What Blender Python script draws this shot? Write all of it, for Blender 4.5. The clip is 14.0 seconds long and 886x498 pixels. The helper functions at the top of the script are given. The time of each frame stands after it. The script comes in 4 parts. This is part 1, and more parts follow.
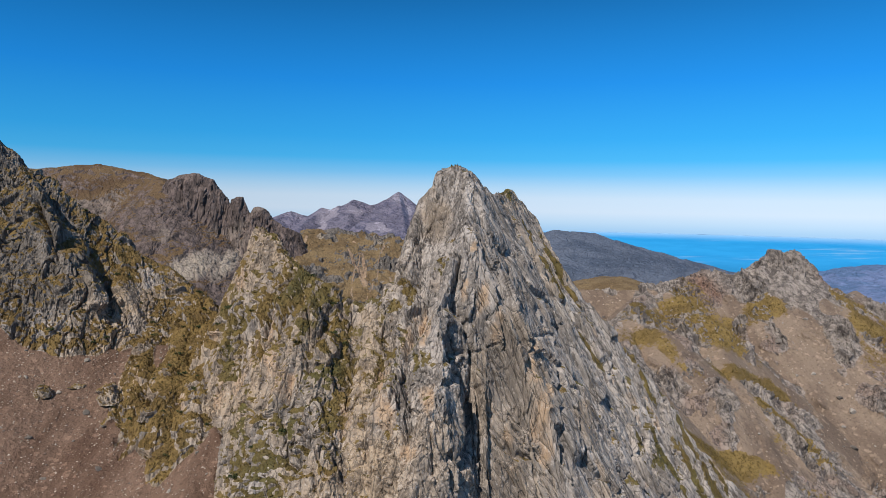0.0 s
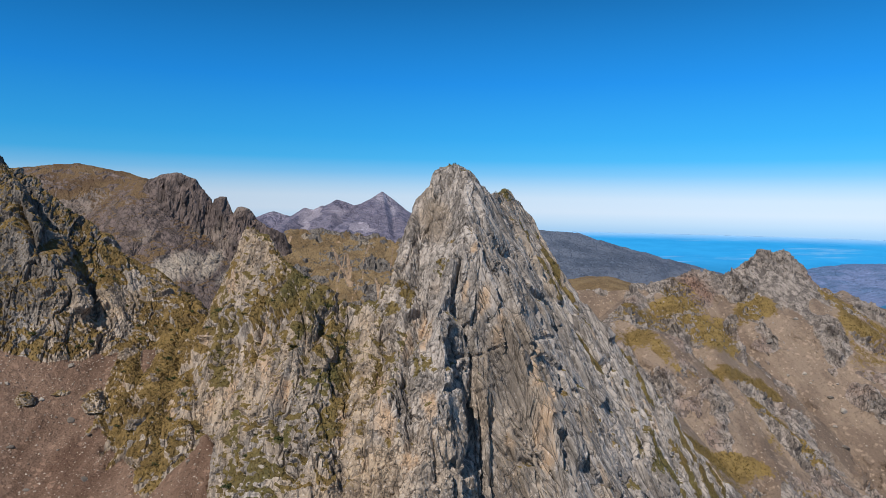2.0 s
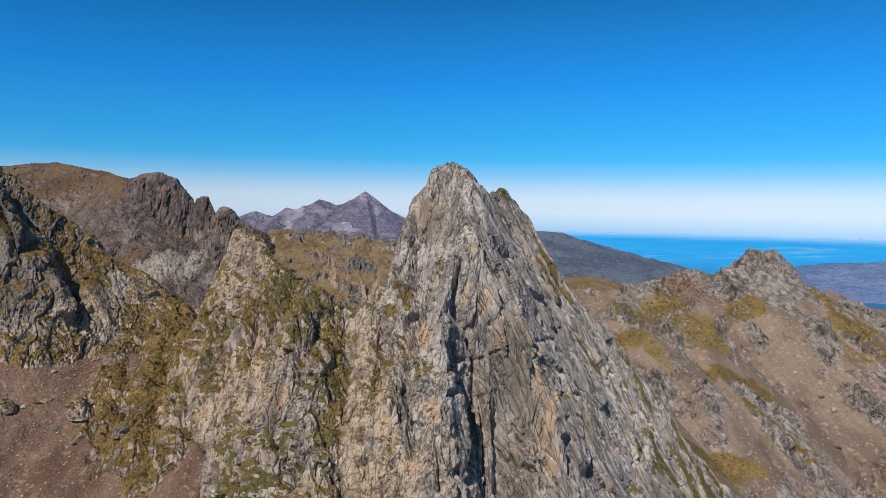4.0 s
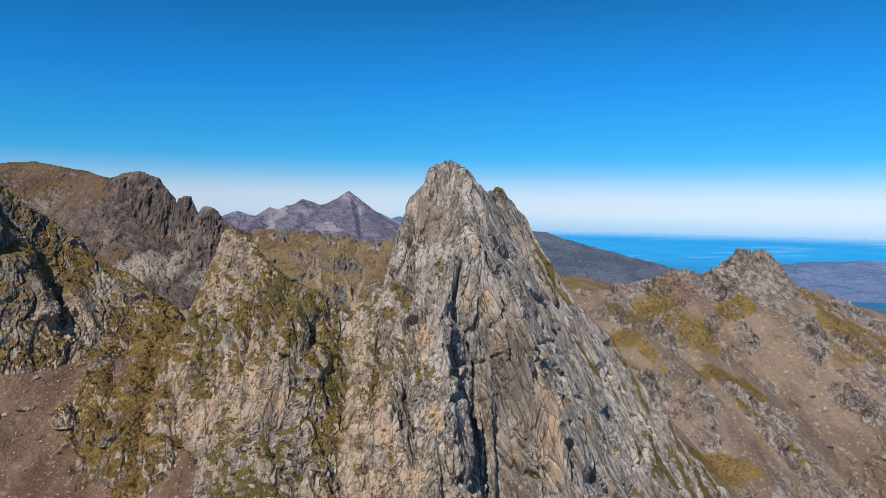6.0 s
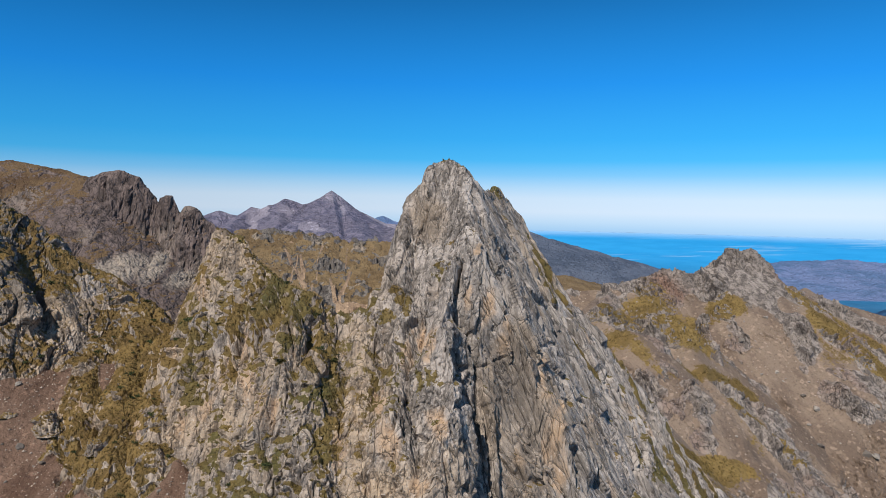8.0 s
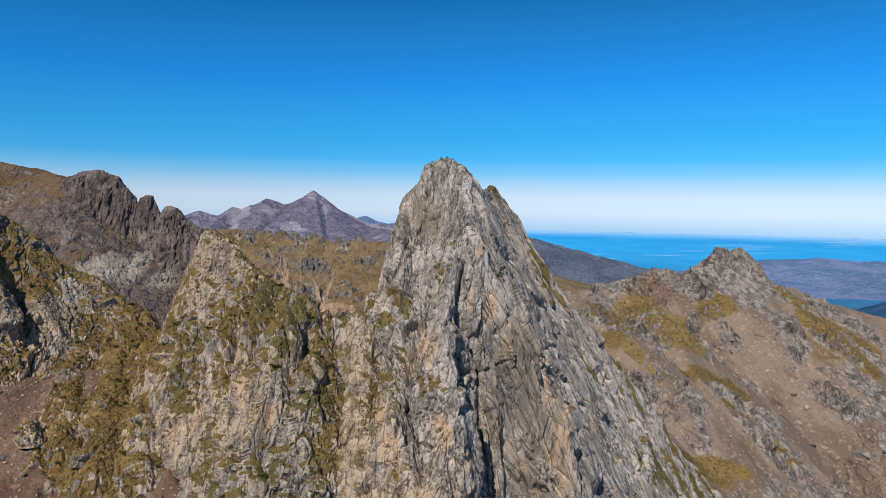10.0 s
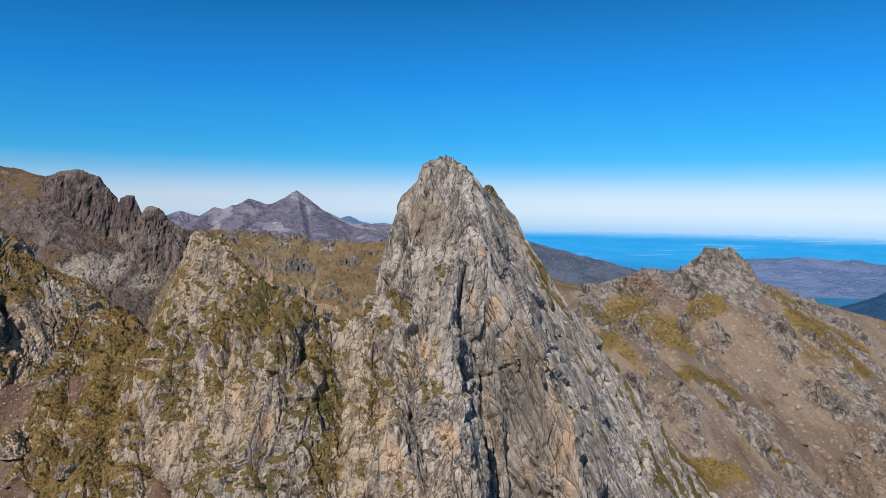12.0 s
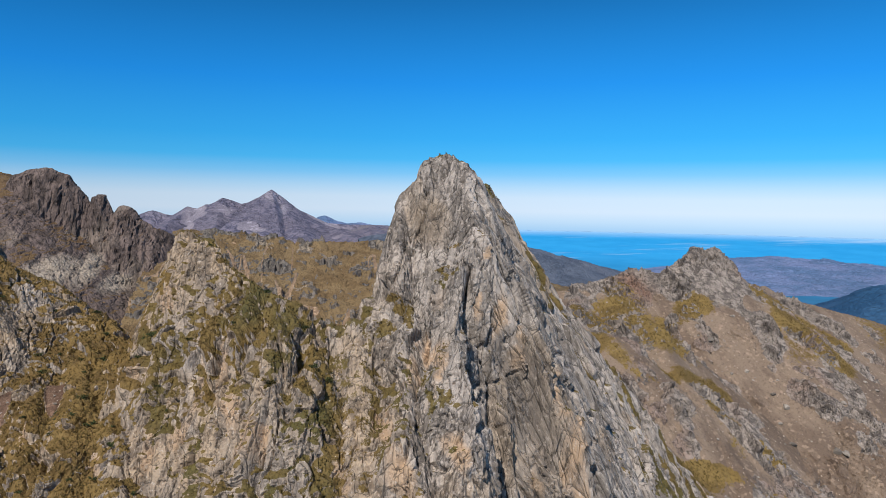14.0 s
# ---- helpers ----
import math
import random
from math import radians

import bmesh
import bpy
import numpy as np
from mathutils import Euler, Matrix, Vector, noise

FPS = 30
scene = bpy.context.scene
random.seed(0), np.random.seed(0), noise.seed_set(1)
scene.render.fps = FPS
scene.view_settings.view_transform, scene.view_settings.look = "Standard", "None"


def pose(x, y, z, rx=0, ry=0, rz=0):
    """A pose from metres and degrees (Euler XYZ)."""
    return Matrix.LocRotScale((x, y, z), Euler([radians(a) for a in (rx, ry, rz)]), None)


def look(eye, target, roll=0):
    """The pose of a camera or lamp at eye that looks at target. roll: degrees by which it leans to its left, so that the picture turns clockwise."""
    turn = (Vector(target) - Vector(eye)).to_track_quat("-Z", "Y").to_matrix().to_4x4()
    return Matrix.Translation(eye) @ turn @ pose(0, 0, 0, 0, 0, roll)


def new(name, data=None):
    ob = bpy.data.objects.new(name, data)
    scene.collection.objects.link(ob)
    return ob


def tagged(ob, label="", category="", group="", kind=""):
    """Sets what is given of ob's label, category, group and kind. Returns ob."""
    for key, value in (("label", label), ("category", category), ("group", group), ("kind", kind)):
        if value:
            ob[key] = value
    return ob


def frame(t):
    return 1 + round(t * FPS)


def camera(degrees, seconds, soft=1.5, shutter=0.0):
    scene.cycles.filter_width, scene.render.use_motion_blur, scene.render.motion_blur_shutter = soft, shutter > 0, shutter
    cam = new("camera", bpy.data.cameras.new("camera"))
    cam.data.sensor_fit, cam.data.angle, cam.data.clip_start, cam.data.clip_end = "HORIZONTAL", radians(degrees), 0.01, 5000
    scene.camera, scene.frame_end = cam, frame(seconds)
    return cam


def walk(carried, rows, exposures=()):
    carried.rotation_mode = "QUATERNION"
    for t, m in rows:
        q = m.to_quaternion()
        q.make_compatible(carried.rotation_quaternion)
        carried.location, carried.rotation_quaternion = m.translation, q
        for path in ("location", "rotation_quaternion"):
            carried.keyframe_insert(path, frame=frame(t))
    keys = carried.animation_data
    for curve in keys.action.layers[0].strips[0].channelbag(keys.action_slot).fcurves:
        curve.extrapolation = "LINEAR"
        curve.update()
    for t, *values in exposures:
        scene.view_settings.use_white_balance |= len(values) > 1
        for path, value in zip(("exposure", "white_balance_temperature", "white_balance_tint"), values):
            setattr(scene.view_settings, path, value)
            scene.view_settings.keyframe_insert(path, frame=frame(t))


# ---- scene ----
cam = camera(66.5, 14.0, soft=0.5)
METRES, EYE, TILT, LEAN, TURN = 50.0, 200.0, -3.4, -1.0, 0.0
ROWS = [
    (0.0, 0.0, 0.0, 0.0, 0.0, 0.0, -0.0),
    (0.5, -0.0223, 0.0242, 0.0012, -0.35, -0.0, 0.02),
    (1.0, -0.0462, 0.05, 0.0026, -0.72, 0.01, 0.04),
    (1.5, -0.0683, 0.074, 0.0039, -1.06, -0.0, 0.05),
    (2.0, -0.0914, 0.1003, 0.0054, -1.44, -0.0, 0.08),
    (2.5, -0.1123, 0.1245, 0.0068, -1.79, -0.0, 0.1),
    (3.0, -0.1349, 0.1511, 0.0077, -2.16, 0.0, 0.13),
    (5.5, -0.2407, 0.2819, 0.0142, -3.98, -0.05, 0.28),
    (6.0, -0.2607, 0.3072, 0.0158, -4.33, -0.05, 0.3),
    (6.5, -0.282, 0.3349, 0.0176, -4.71, -0.06, 0.33),
    (7.0, -0.302, 0.3602, 0.0189, -5.06, -0.07, 0.34),
    (7.5, -0.3233, 0.3883, 0.0208, -5.44, -0.08, 0.36),
    (8.0, -0.3428, 0.414, 0.0221, -5.79, -0.09, 0.39),
    (10.5, -0.4405, 0.551, 0.0301, -7.66, -0.13, 0.59),
    (11.0, -0.4586, 0.5772, 0.0315, -8.01, -0.13, 0.62),
    (11.5, -0.4782, 0.6057, 0.0329, -8.39, -0.13, 0.65),
    (12.0, -0.4961, 0.6323, 0.0344, -8.73, -0.14, 0.68),
    (12.5, -0.518, 0.6653, 0.0361, -9.15, -0.15, 0.7),
    (13.0, -0.5421, 0.7023, 0.0386, -9.62, -0.17, 0.73),
    (13.5, -0.5714, 0.7488, 0.0421, -10.2, -0.19, 0.75),
    (14.0, -0.6011, 0.7959, 0.0451, -10.8, -0.21, 0.78),
]
walk(cam, [(t, pose(0, 0, EYE, TILT, LEAN, TURN) @ pose(METRES * x, METRES * y, METRES * z, 90 + pitch, roll, yaw)) for t, x, y, z, yaw, pitch, roll in ROWS])


# ---- world, sun, exposure ----
SUN_ELEVATION, SUN_AZIMUTH = 46.0, 209.0      # degrees; azimuth clockwise from +y

world = bpy.data.worlds.new("sky")
scene.world = world
world.use_nodes = True
wn, wl = world.node_tree.nodes, world.node_tree.links
wn.clear()
w_out = wn.new("ShaderNodeOutputWorld")
w_back = wn.new("ShaderNodeBackground")
w_sky = wn.new("ShaderNodeTexSky")
w_sky.sky_type = "NISHITA"
w_sky.sun_disc = False
w_sky.sun_elevation = radians(SUN_ELEVATION)
w_sky.sun_rotation = radians(SUN_AZIMUTH)
w_sky.altitude = 2500
w_sky.air_density, w_sky.dust_density, w_sky.ozone_density = 1.0, 0.3, 2.0
w_gain = wn.new("ShaderNodeVectorMath")
w_gain.operation = "SCALE"
w_gain.inputs["Scale"].default_value = 0.1
w_co = wn.new("ShaderNodeTexCoord")
w_sep = wn.new("ShaderNodeSeparateXYZ")
w_ramp = wn.new("ShaderNodeValToRGB")
w_mix = wn.new("ShaderNodeMix")
w_mix.data_type = "RGBA"
w_mix.inputs["Factor"].default_value = 0.96
SKY_STOPS = [(0.0, (0.34, 0.60, 0.90)), (0.022, (0.50, 0.71, 0.94)), (0.045, (0.63, 0.78, 0.96)), (0.076, (0.60, 0.77, 0.96)), (0.10, (0.44, 0.70, 0.96)), (0.13, (0.20, 0.58, 0.965)), (0.162, (0.06, 0.49, 0.96)),
             (0.21, (0.03, 0.42, 0.94)), (0.333, (0.010, 0.29, 0.86)), (0.524, (0.0045, 0.15, 0.45)), (0.7, (0.06, 0.16, 0.36)), (1.0, (0.10, 0.17, 0.31))]
ramp = w_ramp.color_ramp
while len(ramp.elements) < len(SKY_STOPS):
    ramp.elements.new(0.5)
for el, (at, col) in zip(ramp.elements, SKY_STOPS):
    el.position, el.color = at, (*col, 1)
w_map = wn.new("ShaderNodeMapRange")
w_map.inputs["From Min"].default_value = -0.03
w_map.inputs["From Max"].default_value = 0.6
wl.new(w_co.outputs["Generated"], w_sep.inputs[0])
wl.new(w_sep.outputs["Z"], w_map.inputs["Value"])
wl.new(w_map.outputs["Result"], w_ramp.inputs["Fac"])
wl.new(w_sky.outputs["Color"], w_gain.inputs[0])
wl.new(w_gain.outputs["Vector"], w_mix.inputs["A"])
wl.new(w_ramp.outputs["Color"], w_mix.inputs["B"])
w_side = wn.new("ShaderNodeMapRange")          # the sky is deepest away from the sun
w_side.interpolation_type = "SMOOTHSTEP"
for key, v in (("From Min", -0.7), ("From Max", 0.7), ("To Min", 0.78), ("To Max", 1.08)):
    w_side.inputs[key].default_value = v
w_deep = wn.new("ShaderNodeVectorMath")
w_deep.operation = "SCALE"
wl.new(w_sep.outputs["X"], w_side.inputs["Value"])
wl.new(w_mix.outputs["Result"], w_deep.inputs[0])
wl.new(w_side.outputs["Result"], w_deep.inputs["Scale"])
wl.new(w_deep.outputs["Vector"], w_back.inputs["Color"])
w_back.inputs["Strength"].default_value = 1.0
wl.new(w_back.outputs[0], w_out.inputs[0])

sun = new("sun", bpy.data.lights.new("sun", "SUN"))
sun.data.energy, sun.data.angle, sun.data.color = 5.0, radians(0.5), (1.0, 0.95, 0.87)
az, el_ = radians(SUN_AZIMUTH), radians(SUN_ELEVATION)
sun.matrix_world = look((0, 0, 600), (-math.sin(az) * math.cos(el_), -math.cos(az) * math.cos(el_), 600 - math.sin(el_)))


# ---- noise on arrays of points ----
def lattice(ix, iy, iz, seed):
    h = ix.astype(np.uint32) * np.uint32(374761393) + iy.astype(np.uint32) * np.uint32(668265263)
    h += iz.astype(np.uint32) * np.uint32(2147483647) + np.uint32(seed * 974711 % 4294967291)
    h = (h ^ (h >> np.uint32(13))) * np.uint32(1274126177)
    h = (h ^ (h >> np.uint32(16))) * np.uint32(2246822519)
    return ((h >> np.uint32(8)).astype(np.float32)) / np.float32(16777216)


def vnoise(p, seed=0):
    """Smooth noise, -1 to 1."""
    i = np.floor(p).astype(np.int64)
    f = (p - i).astype(np.float32)
    f = f * f * f * (f * (f * 6 - 15) + 10)
    out = np.zeros(len(p), np.float32)
    for dx in (0, 1):
        wx = f[:, 0] if dx else 1 - f[:, 0]
        for dy in (0, 1):
            wy = f[:, 1] if dy else 1 - f[:, 1]
            for dz in (0, 1):
                wz = f[:, 2] if dz else 1 - f[:, 2]
                out += wx * wy * wz * lattice(i[:, 0] + dx, i[:, 1] + dy, i[:, 2] + dz, seed)
    return out * 2 - 1


def fbm(p, octaves=4, seed=0, gain=0.5):
    out, amp, total = np.zeros(len(p), np.float32), 1.0, 0.0
    for k in range(octaves):
        out += amp * vnoise(p * 2.03 ** k, seed + 17 * k)
        total += amp
        amp *= gain
    return out / total


def ridged(p, octaves=4, seed=0, gain=0.5):
    """Sharp crests, 0 to 1."""
    out, amp, total = np.zeros(len(p), np.float32), 1.0, 0.0
    for k in range(octaves):
        out += amp * (1 - np.abs(vnoise(p * 2.07 ** k, seed + 31 * k)))
        total += amp
        amp *= gain
    return out / total


def blocks(p, seed=0):
    """Broken blocks: distance to the border between two cells, a random value for each cell, and the height of its own tilted face."""
    i = np.floor(p).astype(np.int64)
    f = (p - i).astype(np.float32)
    d1 = np.full(len(p), 9, np.float32)
    d2 = d1.copy()
    val, tilt = np.zeros(len(p), np.float32), np.zeros(len(p), np.float32)
    for dx in (-1, 0, 1):
        for dy in (-1, 0, 1):
            for dz in (-1, 0, 1):
                r1 = lattice(i[:, 0] + dx, i[:, 1] + dy, i[:, 2] + dz, seed)
                r2 = (r1 * 57.31) % 1
                r3 = (r1 * 911.7) % 1
                ox, oy, oz = dx + r1 - f[:, 0], dy + r2 - f[:, 1], dz + r3 - f[:, 2]
                d = ox * ox + oy * oy + oz * oz
                near = d < d1
                d2 = np.where(near, d1, np.minimum(d2, d))
                r4 = (r1 * 7919.3) % 1
                val = np.where(near, r4, val)
                tilt = np.where(near, (r4 - 0.5) * ox + (r2 - 0.5) * oy + (r3 - 0.5) * oz, tilt)
                d1 = np.where(near, d, d1)
    return np.sqrt(d2) - np.sqrt(d1), val, tilt


def smooth(a, b, v):
    t = np.clip((v - a) / (b - a), 0, 1)
    return t * t * (3 - 2 * t)


def lerp(a, b, t):
    return a + (b - a) * t


# ---- the plan: crests, with the fall on the left and on the right of their line ----
def crest(x, y, points, left, right, soft=1.0, cap=0.0):
    best = np.full(x.shape, -1e9)
    for (ax, ay, az_), (bx, by, bz) in zip(points, points[1:]):
        ux, uy = bx - ax, by - ay
        length = math.hypot(ux, uy) + 1e-6
        t = np.clip(((x - ax) * ux + (y - ay) * uy) / length ** 2, 0, 1)
        dx, dy = x - ax - ux * t, y - ay - uy * t
        side = (ux * (y - ay) - uy * (x - ax)) / length
        d = np.sqrt(dx * dx + dy * dy)
        w = 0.5 + 0.5 * np.clip(side / (0.35 * d + 0.01), -1, 1)
        fall = lerp(right, left, w)
        if cap:
            fall = np.where((np.abs(side) < 0.92 * d) & (d > 0.5), np.maximum(fall, cap), fall)
        best = np.maximum(best, az_ + (bz - az_) * t - fall * (np.sqrt(d * d + soft * soft) - soft))
    return best


def valley(x, y):
    d = np.hypot(x, y)
    z = np.interp(d, [0, 400, 900, 1500, 2600, 3600, 4700, 9000], [60, 45, -15, -60, -60, -10, 58, 64])
    return z


SPIRE = []
SPIRE.append(([(-1, 215, 212), (3, 216, 213.5), (9, 218, 212.5), (14, 222, 207), (18, 233, 206), (25.5, 254, 207.5)], 3.2, 1.95, 1.5, 3.8))
SPIRE.append(([(25.5, 254, 207.5), (36, 262, 197), (41, 261, 189), (46, 259, 181), (53, 258, 170), (60, 258, 159), (72, 262, 147), (84, 265, 133.5), (94, 266, 120.5), (102, 265, 109), (125, 262, 86)], 3.2, 1.6, 1.5, 3.8))
SPIRE.append(([(3, 188, 187), (15, 188, 171), (27, 195, 161), (36, 204, 149), (48, 213, 134), (61, 221, 121), (85, 240, 98)], 0.6, 6.0, 1.5, 5.0))
SPIRE.append(([(2, 216, 213), (7.5, 205, 211), (7, 197, 201), (7, 190, 193.5)], 2.2, 2.6, 1.2, 6.0))
SPIRE.append(([(7, 190, 193.5), (3.5, 187.5, 184), (1, 182, 179), (-1, 176, 175)], 4.5, 2.4, 1.2, 4.5))
SPIRE.append(([(-1, 176, 175), (0.8, 169, 166), (1, 164, 161), (0, 160.5, 158), (-1, 157.5, 140), (-2, 154, 112)], 5.0, 2.6, 1.2))
SPIRE.append(([(-8, 194, 178), (-9, 186, 170), (-12, 177.5, 163), (-11.5, 168, 155.5), (-10, 162, 147), (-9, 157.5, 130), (-9, 150, 105)], 2.4, 2.6, 1.5, 3.0))
SPIRE.append(([(-1, 215, 212), (-2.5, 216, 207.5), (-7, 219, 203.5), (-9, 208, 195), (-10.5, 202, 187), (-11.5, 200, 182), (-14, 198, 176)], 3.0, 5.0, 1.2, 4.5))
SPIRE.append(([(7.5, 203, 209), (11.5, 201.5, 203.5), (12, 194.5, 192.5), (15.5, 188, 172)], 2.4, 2.4, 1.0, 6.0))
BUTTRESS = []
BUTTRESS.append(([(-11.8, 199, 180), (-18.7, 199, 174), (-23, 200, 172.2), (-27.6, 201, 171.7), (-30, 203, 173.4), (-34.7, 205, 176.7), (-42, 210, 179), (-49, 217, 183), (-54, 225, 186), (-60.9, 235, 192)], 1.9, 1.4, 1.2))
BUTTRESS.append(([(-60.9, 235, 192), (-64.5, 240, 193.5), (-69.4, 246, 191), (-76, 275, 165)], 3.4, 1.4, 1.2))
BUTTRESS.append(([(-20, 193, 168), (-20, 182, 153.5), (-21, 176, 145.5), (-20, 168, 138), (-19, 152, 118)], 1.1, 1.1, 3.0))
BUTTRESS.append(([(-30, 202, 173), (-30, 191, 167), (-32.5, 182, 162), (-29, 172, 148), (-29.5, 164, 142), (-30, 152, 112)], 1.6, 1.6, 1.5))
BUTTRESS.append(([(-36, 205, 177), (-39, 191, 172), (-38, 182, 162), (-37, 174, 148), (-37, 166, 136), (-37, 152, 105)], 1.7, 2.0, 1.5))
BUTTRESS.append(([(-44, 210, 180), (-47, 198, 170), (-47, 189, 160), (-44.5, 182, 152.5), (-45, 177, 140), (-45, 170, 122), (-45, 156, 100)], 1.7, 2.8, 1.5, 2.8))
BUTTRESS.append(([(-52, 222, 185), (-55, 206, 166), (-54, 198, 156), (-54, 190, 143), (-53, 180, 124)], 1.7, 2.8, 1.5, 2.8))
BUTTRESS.append(([(-62, 238, 192), (-67, 229, 178), (-66, 222, 169), (-63, 211, 157), (-60, 203, 146), (-58.5, 197, 137.5), (-57, 186, 118)], 1.6, 4.0, 1.5))
BUTTRESS.append(([(-66, 243, 192), (-71, 249, 180), (-77, 256, 164)], 2.2, 2.6, 2.0))
CLIFF = []
CLIFF.append(([(-300, 240, 300), (-215, 250, 250), (-173, 262, 226.5), (-168, 264, 220.9), (-164, 266, 214.5), (-155, 270, 207.8), (-146, 272, 200.1), (-136, 276, 191)], 1.4, 2.0, 2.0, 2.0))
CLIFF.append(([(-163, 262, 214), (-151, 254, 204), (-143, 247, 193.5), (-136, 243, 183), (-134, 240, 168), (-132, 237, 150)], 1.7, 1.8, 1.5))
CLIFF.append(([(-180, 258, 222), (-168, 244, 196), (-160, 236, 172), (-152, 230, 150)], 2.6, 1.8, 2.0))
CLIFF.append(([(-144, 264, 189), (-140, 255, 181), (-134, 247, 168), (-129, 240, 152)], 2.0, 2.2, 2.0))
GRASSY = []
GRASSY.append(([(-136, 276, 191), (-126, 276, 181), (-115, 280, 174), (-102, 276, 166), (-90, 262, 158)], 1.4, 1.3, 3.0))
GRASSY.append(([(-126, 268, 176), (-120, 252, 166), (-115, 243, 155), (-112, 234, 146)], 1.3, 1.4, 3.0))
GRASSY.append(([(-140, 274, 184), (-126, 274, 178), (-112, 272, 170), (-98, 266, 163), (-86, 256, 158), (-76, 246, 162)], 1.0, 0.9, 4.0))
GRASSY.append(([(-112, 270, 168), (-107, 246, 153.5), (-103, 232, 148), (-99, 221, 144), (-96, 211, 138.5), (-94, 203, 128)], 0.9, 0.9, 3.0, 1.6))
GRASSY.append(([(-96, 264, 161), (-92, 242, 152), (-87, 220, 146.5), (-84, 207, 140.5), (-82.5, 200, 135), (-81, 193, 122)], 0.9, 0.9, 3.0, 1.6))
GRASSY.append(([(-85, 254, 157), (-81, 232, 150.5), (-77, 213, 144.5), (-73, 200, 137), (-71, 194, 127)], 0.8, 1.0, 3.0))
RIDGE = []
RIDGE.append(([(80, 300, 128), (95, 345, 131), (110, 390, 143), (143, 455, 151.5), (163, 449, 157), (174, 455, 161.5), (201, 451, 158.7), (215, 455, 167), (226, 458, 172.5), (236, 456, 171)], 0.8, 0.86, 2.0))
RIDGE.append(([(104, 375, 140), (118, 356, 137.5), (128, 345, 123), (137, 336, 113), (152, 312, 95)], 0.75, 0.8, 3.0))
RIDGE.append(([(236, 456, 171), (254, 440, 153), (285, 470, 143), (301, 489, 146), (312, 475, 133), (350, 480, 105), (430, 490, 55)], 0.8, 0.76, 2.0))
RIDGE.append(([(143, 440, 152), (158, 394, 137), (151, 338, 113), (150, 290, 85)], 0.8, 0.7, 3.0))
RIDGE.append(([(214, 455, 164), (218, 456, 171), (226, 457, 175), (238, 455, 174), (246, 450, 165)], 2.0, 1.7, 2.0, 2.0))
RIDGE.append(([(228, 456, 171), (230, 443, 158), (232, 424, 128)], 1.5, 1.5, 3.0))
RIDGE.append(([(170, 454, 162), (172, 444, 152), (176, 430, 134)], 1.3, 1.3, 2.0))
RIDGE.append(([(201, 451, 159), (203, 440, 148), (204, 425, 128)], 1.2, 1.2, 2.0))
RIDGE.append(([(199, 396, 108), (207, 371, 91), (216, 345, 70)], 0.9, 0.9, 2.0))
RIDGE.append(([(262, 410, 122), (252, 384, 101), (250, 372, 93), (250, 362, 80)], 1.2, 1.2, 2.0))


def group_height(x, y, group):
    out = np.full(x.shape, -1e9)
    for pts, left, right, soft, *cap in group:
        out = np.maximum(out, crest(x, y, pts, left, right, soft, *cap))
    return out


def scree_left(x, y):
    rough = 2.3 * fbm(np.stack([x.ravel(), y.ravel(), 0 * x.ravel()], -1) * 0.07, 4, 45, 0.5).reshape(x.shape)
    return 135.9 + 0.6 * rough + 6.3 * smooth(-80, -66, x) + 0.5 * (np.minimum(y, 240) - 213) - 0.9 * np.maximum(y - 240, 0) - 0.42 * np.minimum(x + 112, 0) - np.maximum(x + 52, 0) * 1.2


def scree_right(x, y):
    return 92.5 + 0.66 * (np.minimum(y, 455) - 372) - np.maximum(y - 455, 0) * 0.7 - np.maximum(x - 270, 0) * 0.25


# ---- meshes from grids ----
def grid(x0, x1, y0, y1, step):
    xs, ys = np.arange(x0, x1 + step / 2, step), np.arange(y0, y1 + step / 2, step)
    x, y = np.meshgrid(xs, ys)
    return x, y


def blur(a, r, times=2):
    """Box blur of a grid, r cells to each side."""
    for _ in range(times):
        for axis in (0, 1):
            pad = [(0, 0)] * a.ndim
            pad[axis] = (r + 1, r)
            c = np.cumsum(np.pad(a, pad, mode="edge"), axis=axis)
            k = 2 * r + 1
            hi = [slice(None)] * a.ndim
            lo = [slice(None)] * a.ndim
            hi[axis], lo[axis] = slice(k, None), slice(None, -k)
            a = (c[tuple(hi)] - c[tuple(lo)]) / k
    return a


def even_rows(along, z, hidden):
    """New places along axis 0 that lie evenly on the slope; falls away from the south get fewer rows."""
    da, dz = np.diff(along, axis=0), np.diff(z, axis=0)
    step = np.sqrt(da * da + dz * dz) * np.where(dz < -0.3 * np.abs(da), hidden, 1.0)
    step = blur(step, 14)
    return np.vstack([np.zeros((1, along.shape[1])), np.cumsum(step, axis=0)])


def follow_slope(x, y, height, rows, hidden=0.55, sideways=2):
    """Moves the points of a grid so that they lie evenly on the slopes, along its rows and its columns."""
    def redo(a, b, run, count):
        pick = np.linspace(0, 1, count)
        k = np.arange(len(run))
        outa, outb = np.empty((count, a.shape[1])), np.empty((count, a.shape[1]))
        for c in range(a.shape[1]):
            at = np.interp(pick * run[-1, c], run[:, c], k)
            outa[:, c], outb[:, c] = np.interp(at, k, a[:, c]), np.interp(at, k, b[:, c])
        return outa, outb

    x, y = redo(x, y, even_rows(y, height(x, y), hidden), rows)
    for _ in range(sideways):
        a, b = redo(x.T, y.T, even_rows(x.T, height(x, y).T, 1.0), x.shape[1])
        x, y = redo(a.T, b.T, even_rows(b.T, height(a.T, b.T), hidden), rows)
    return x, y


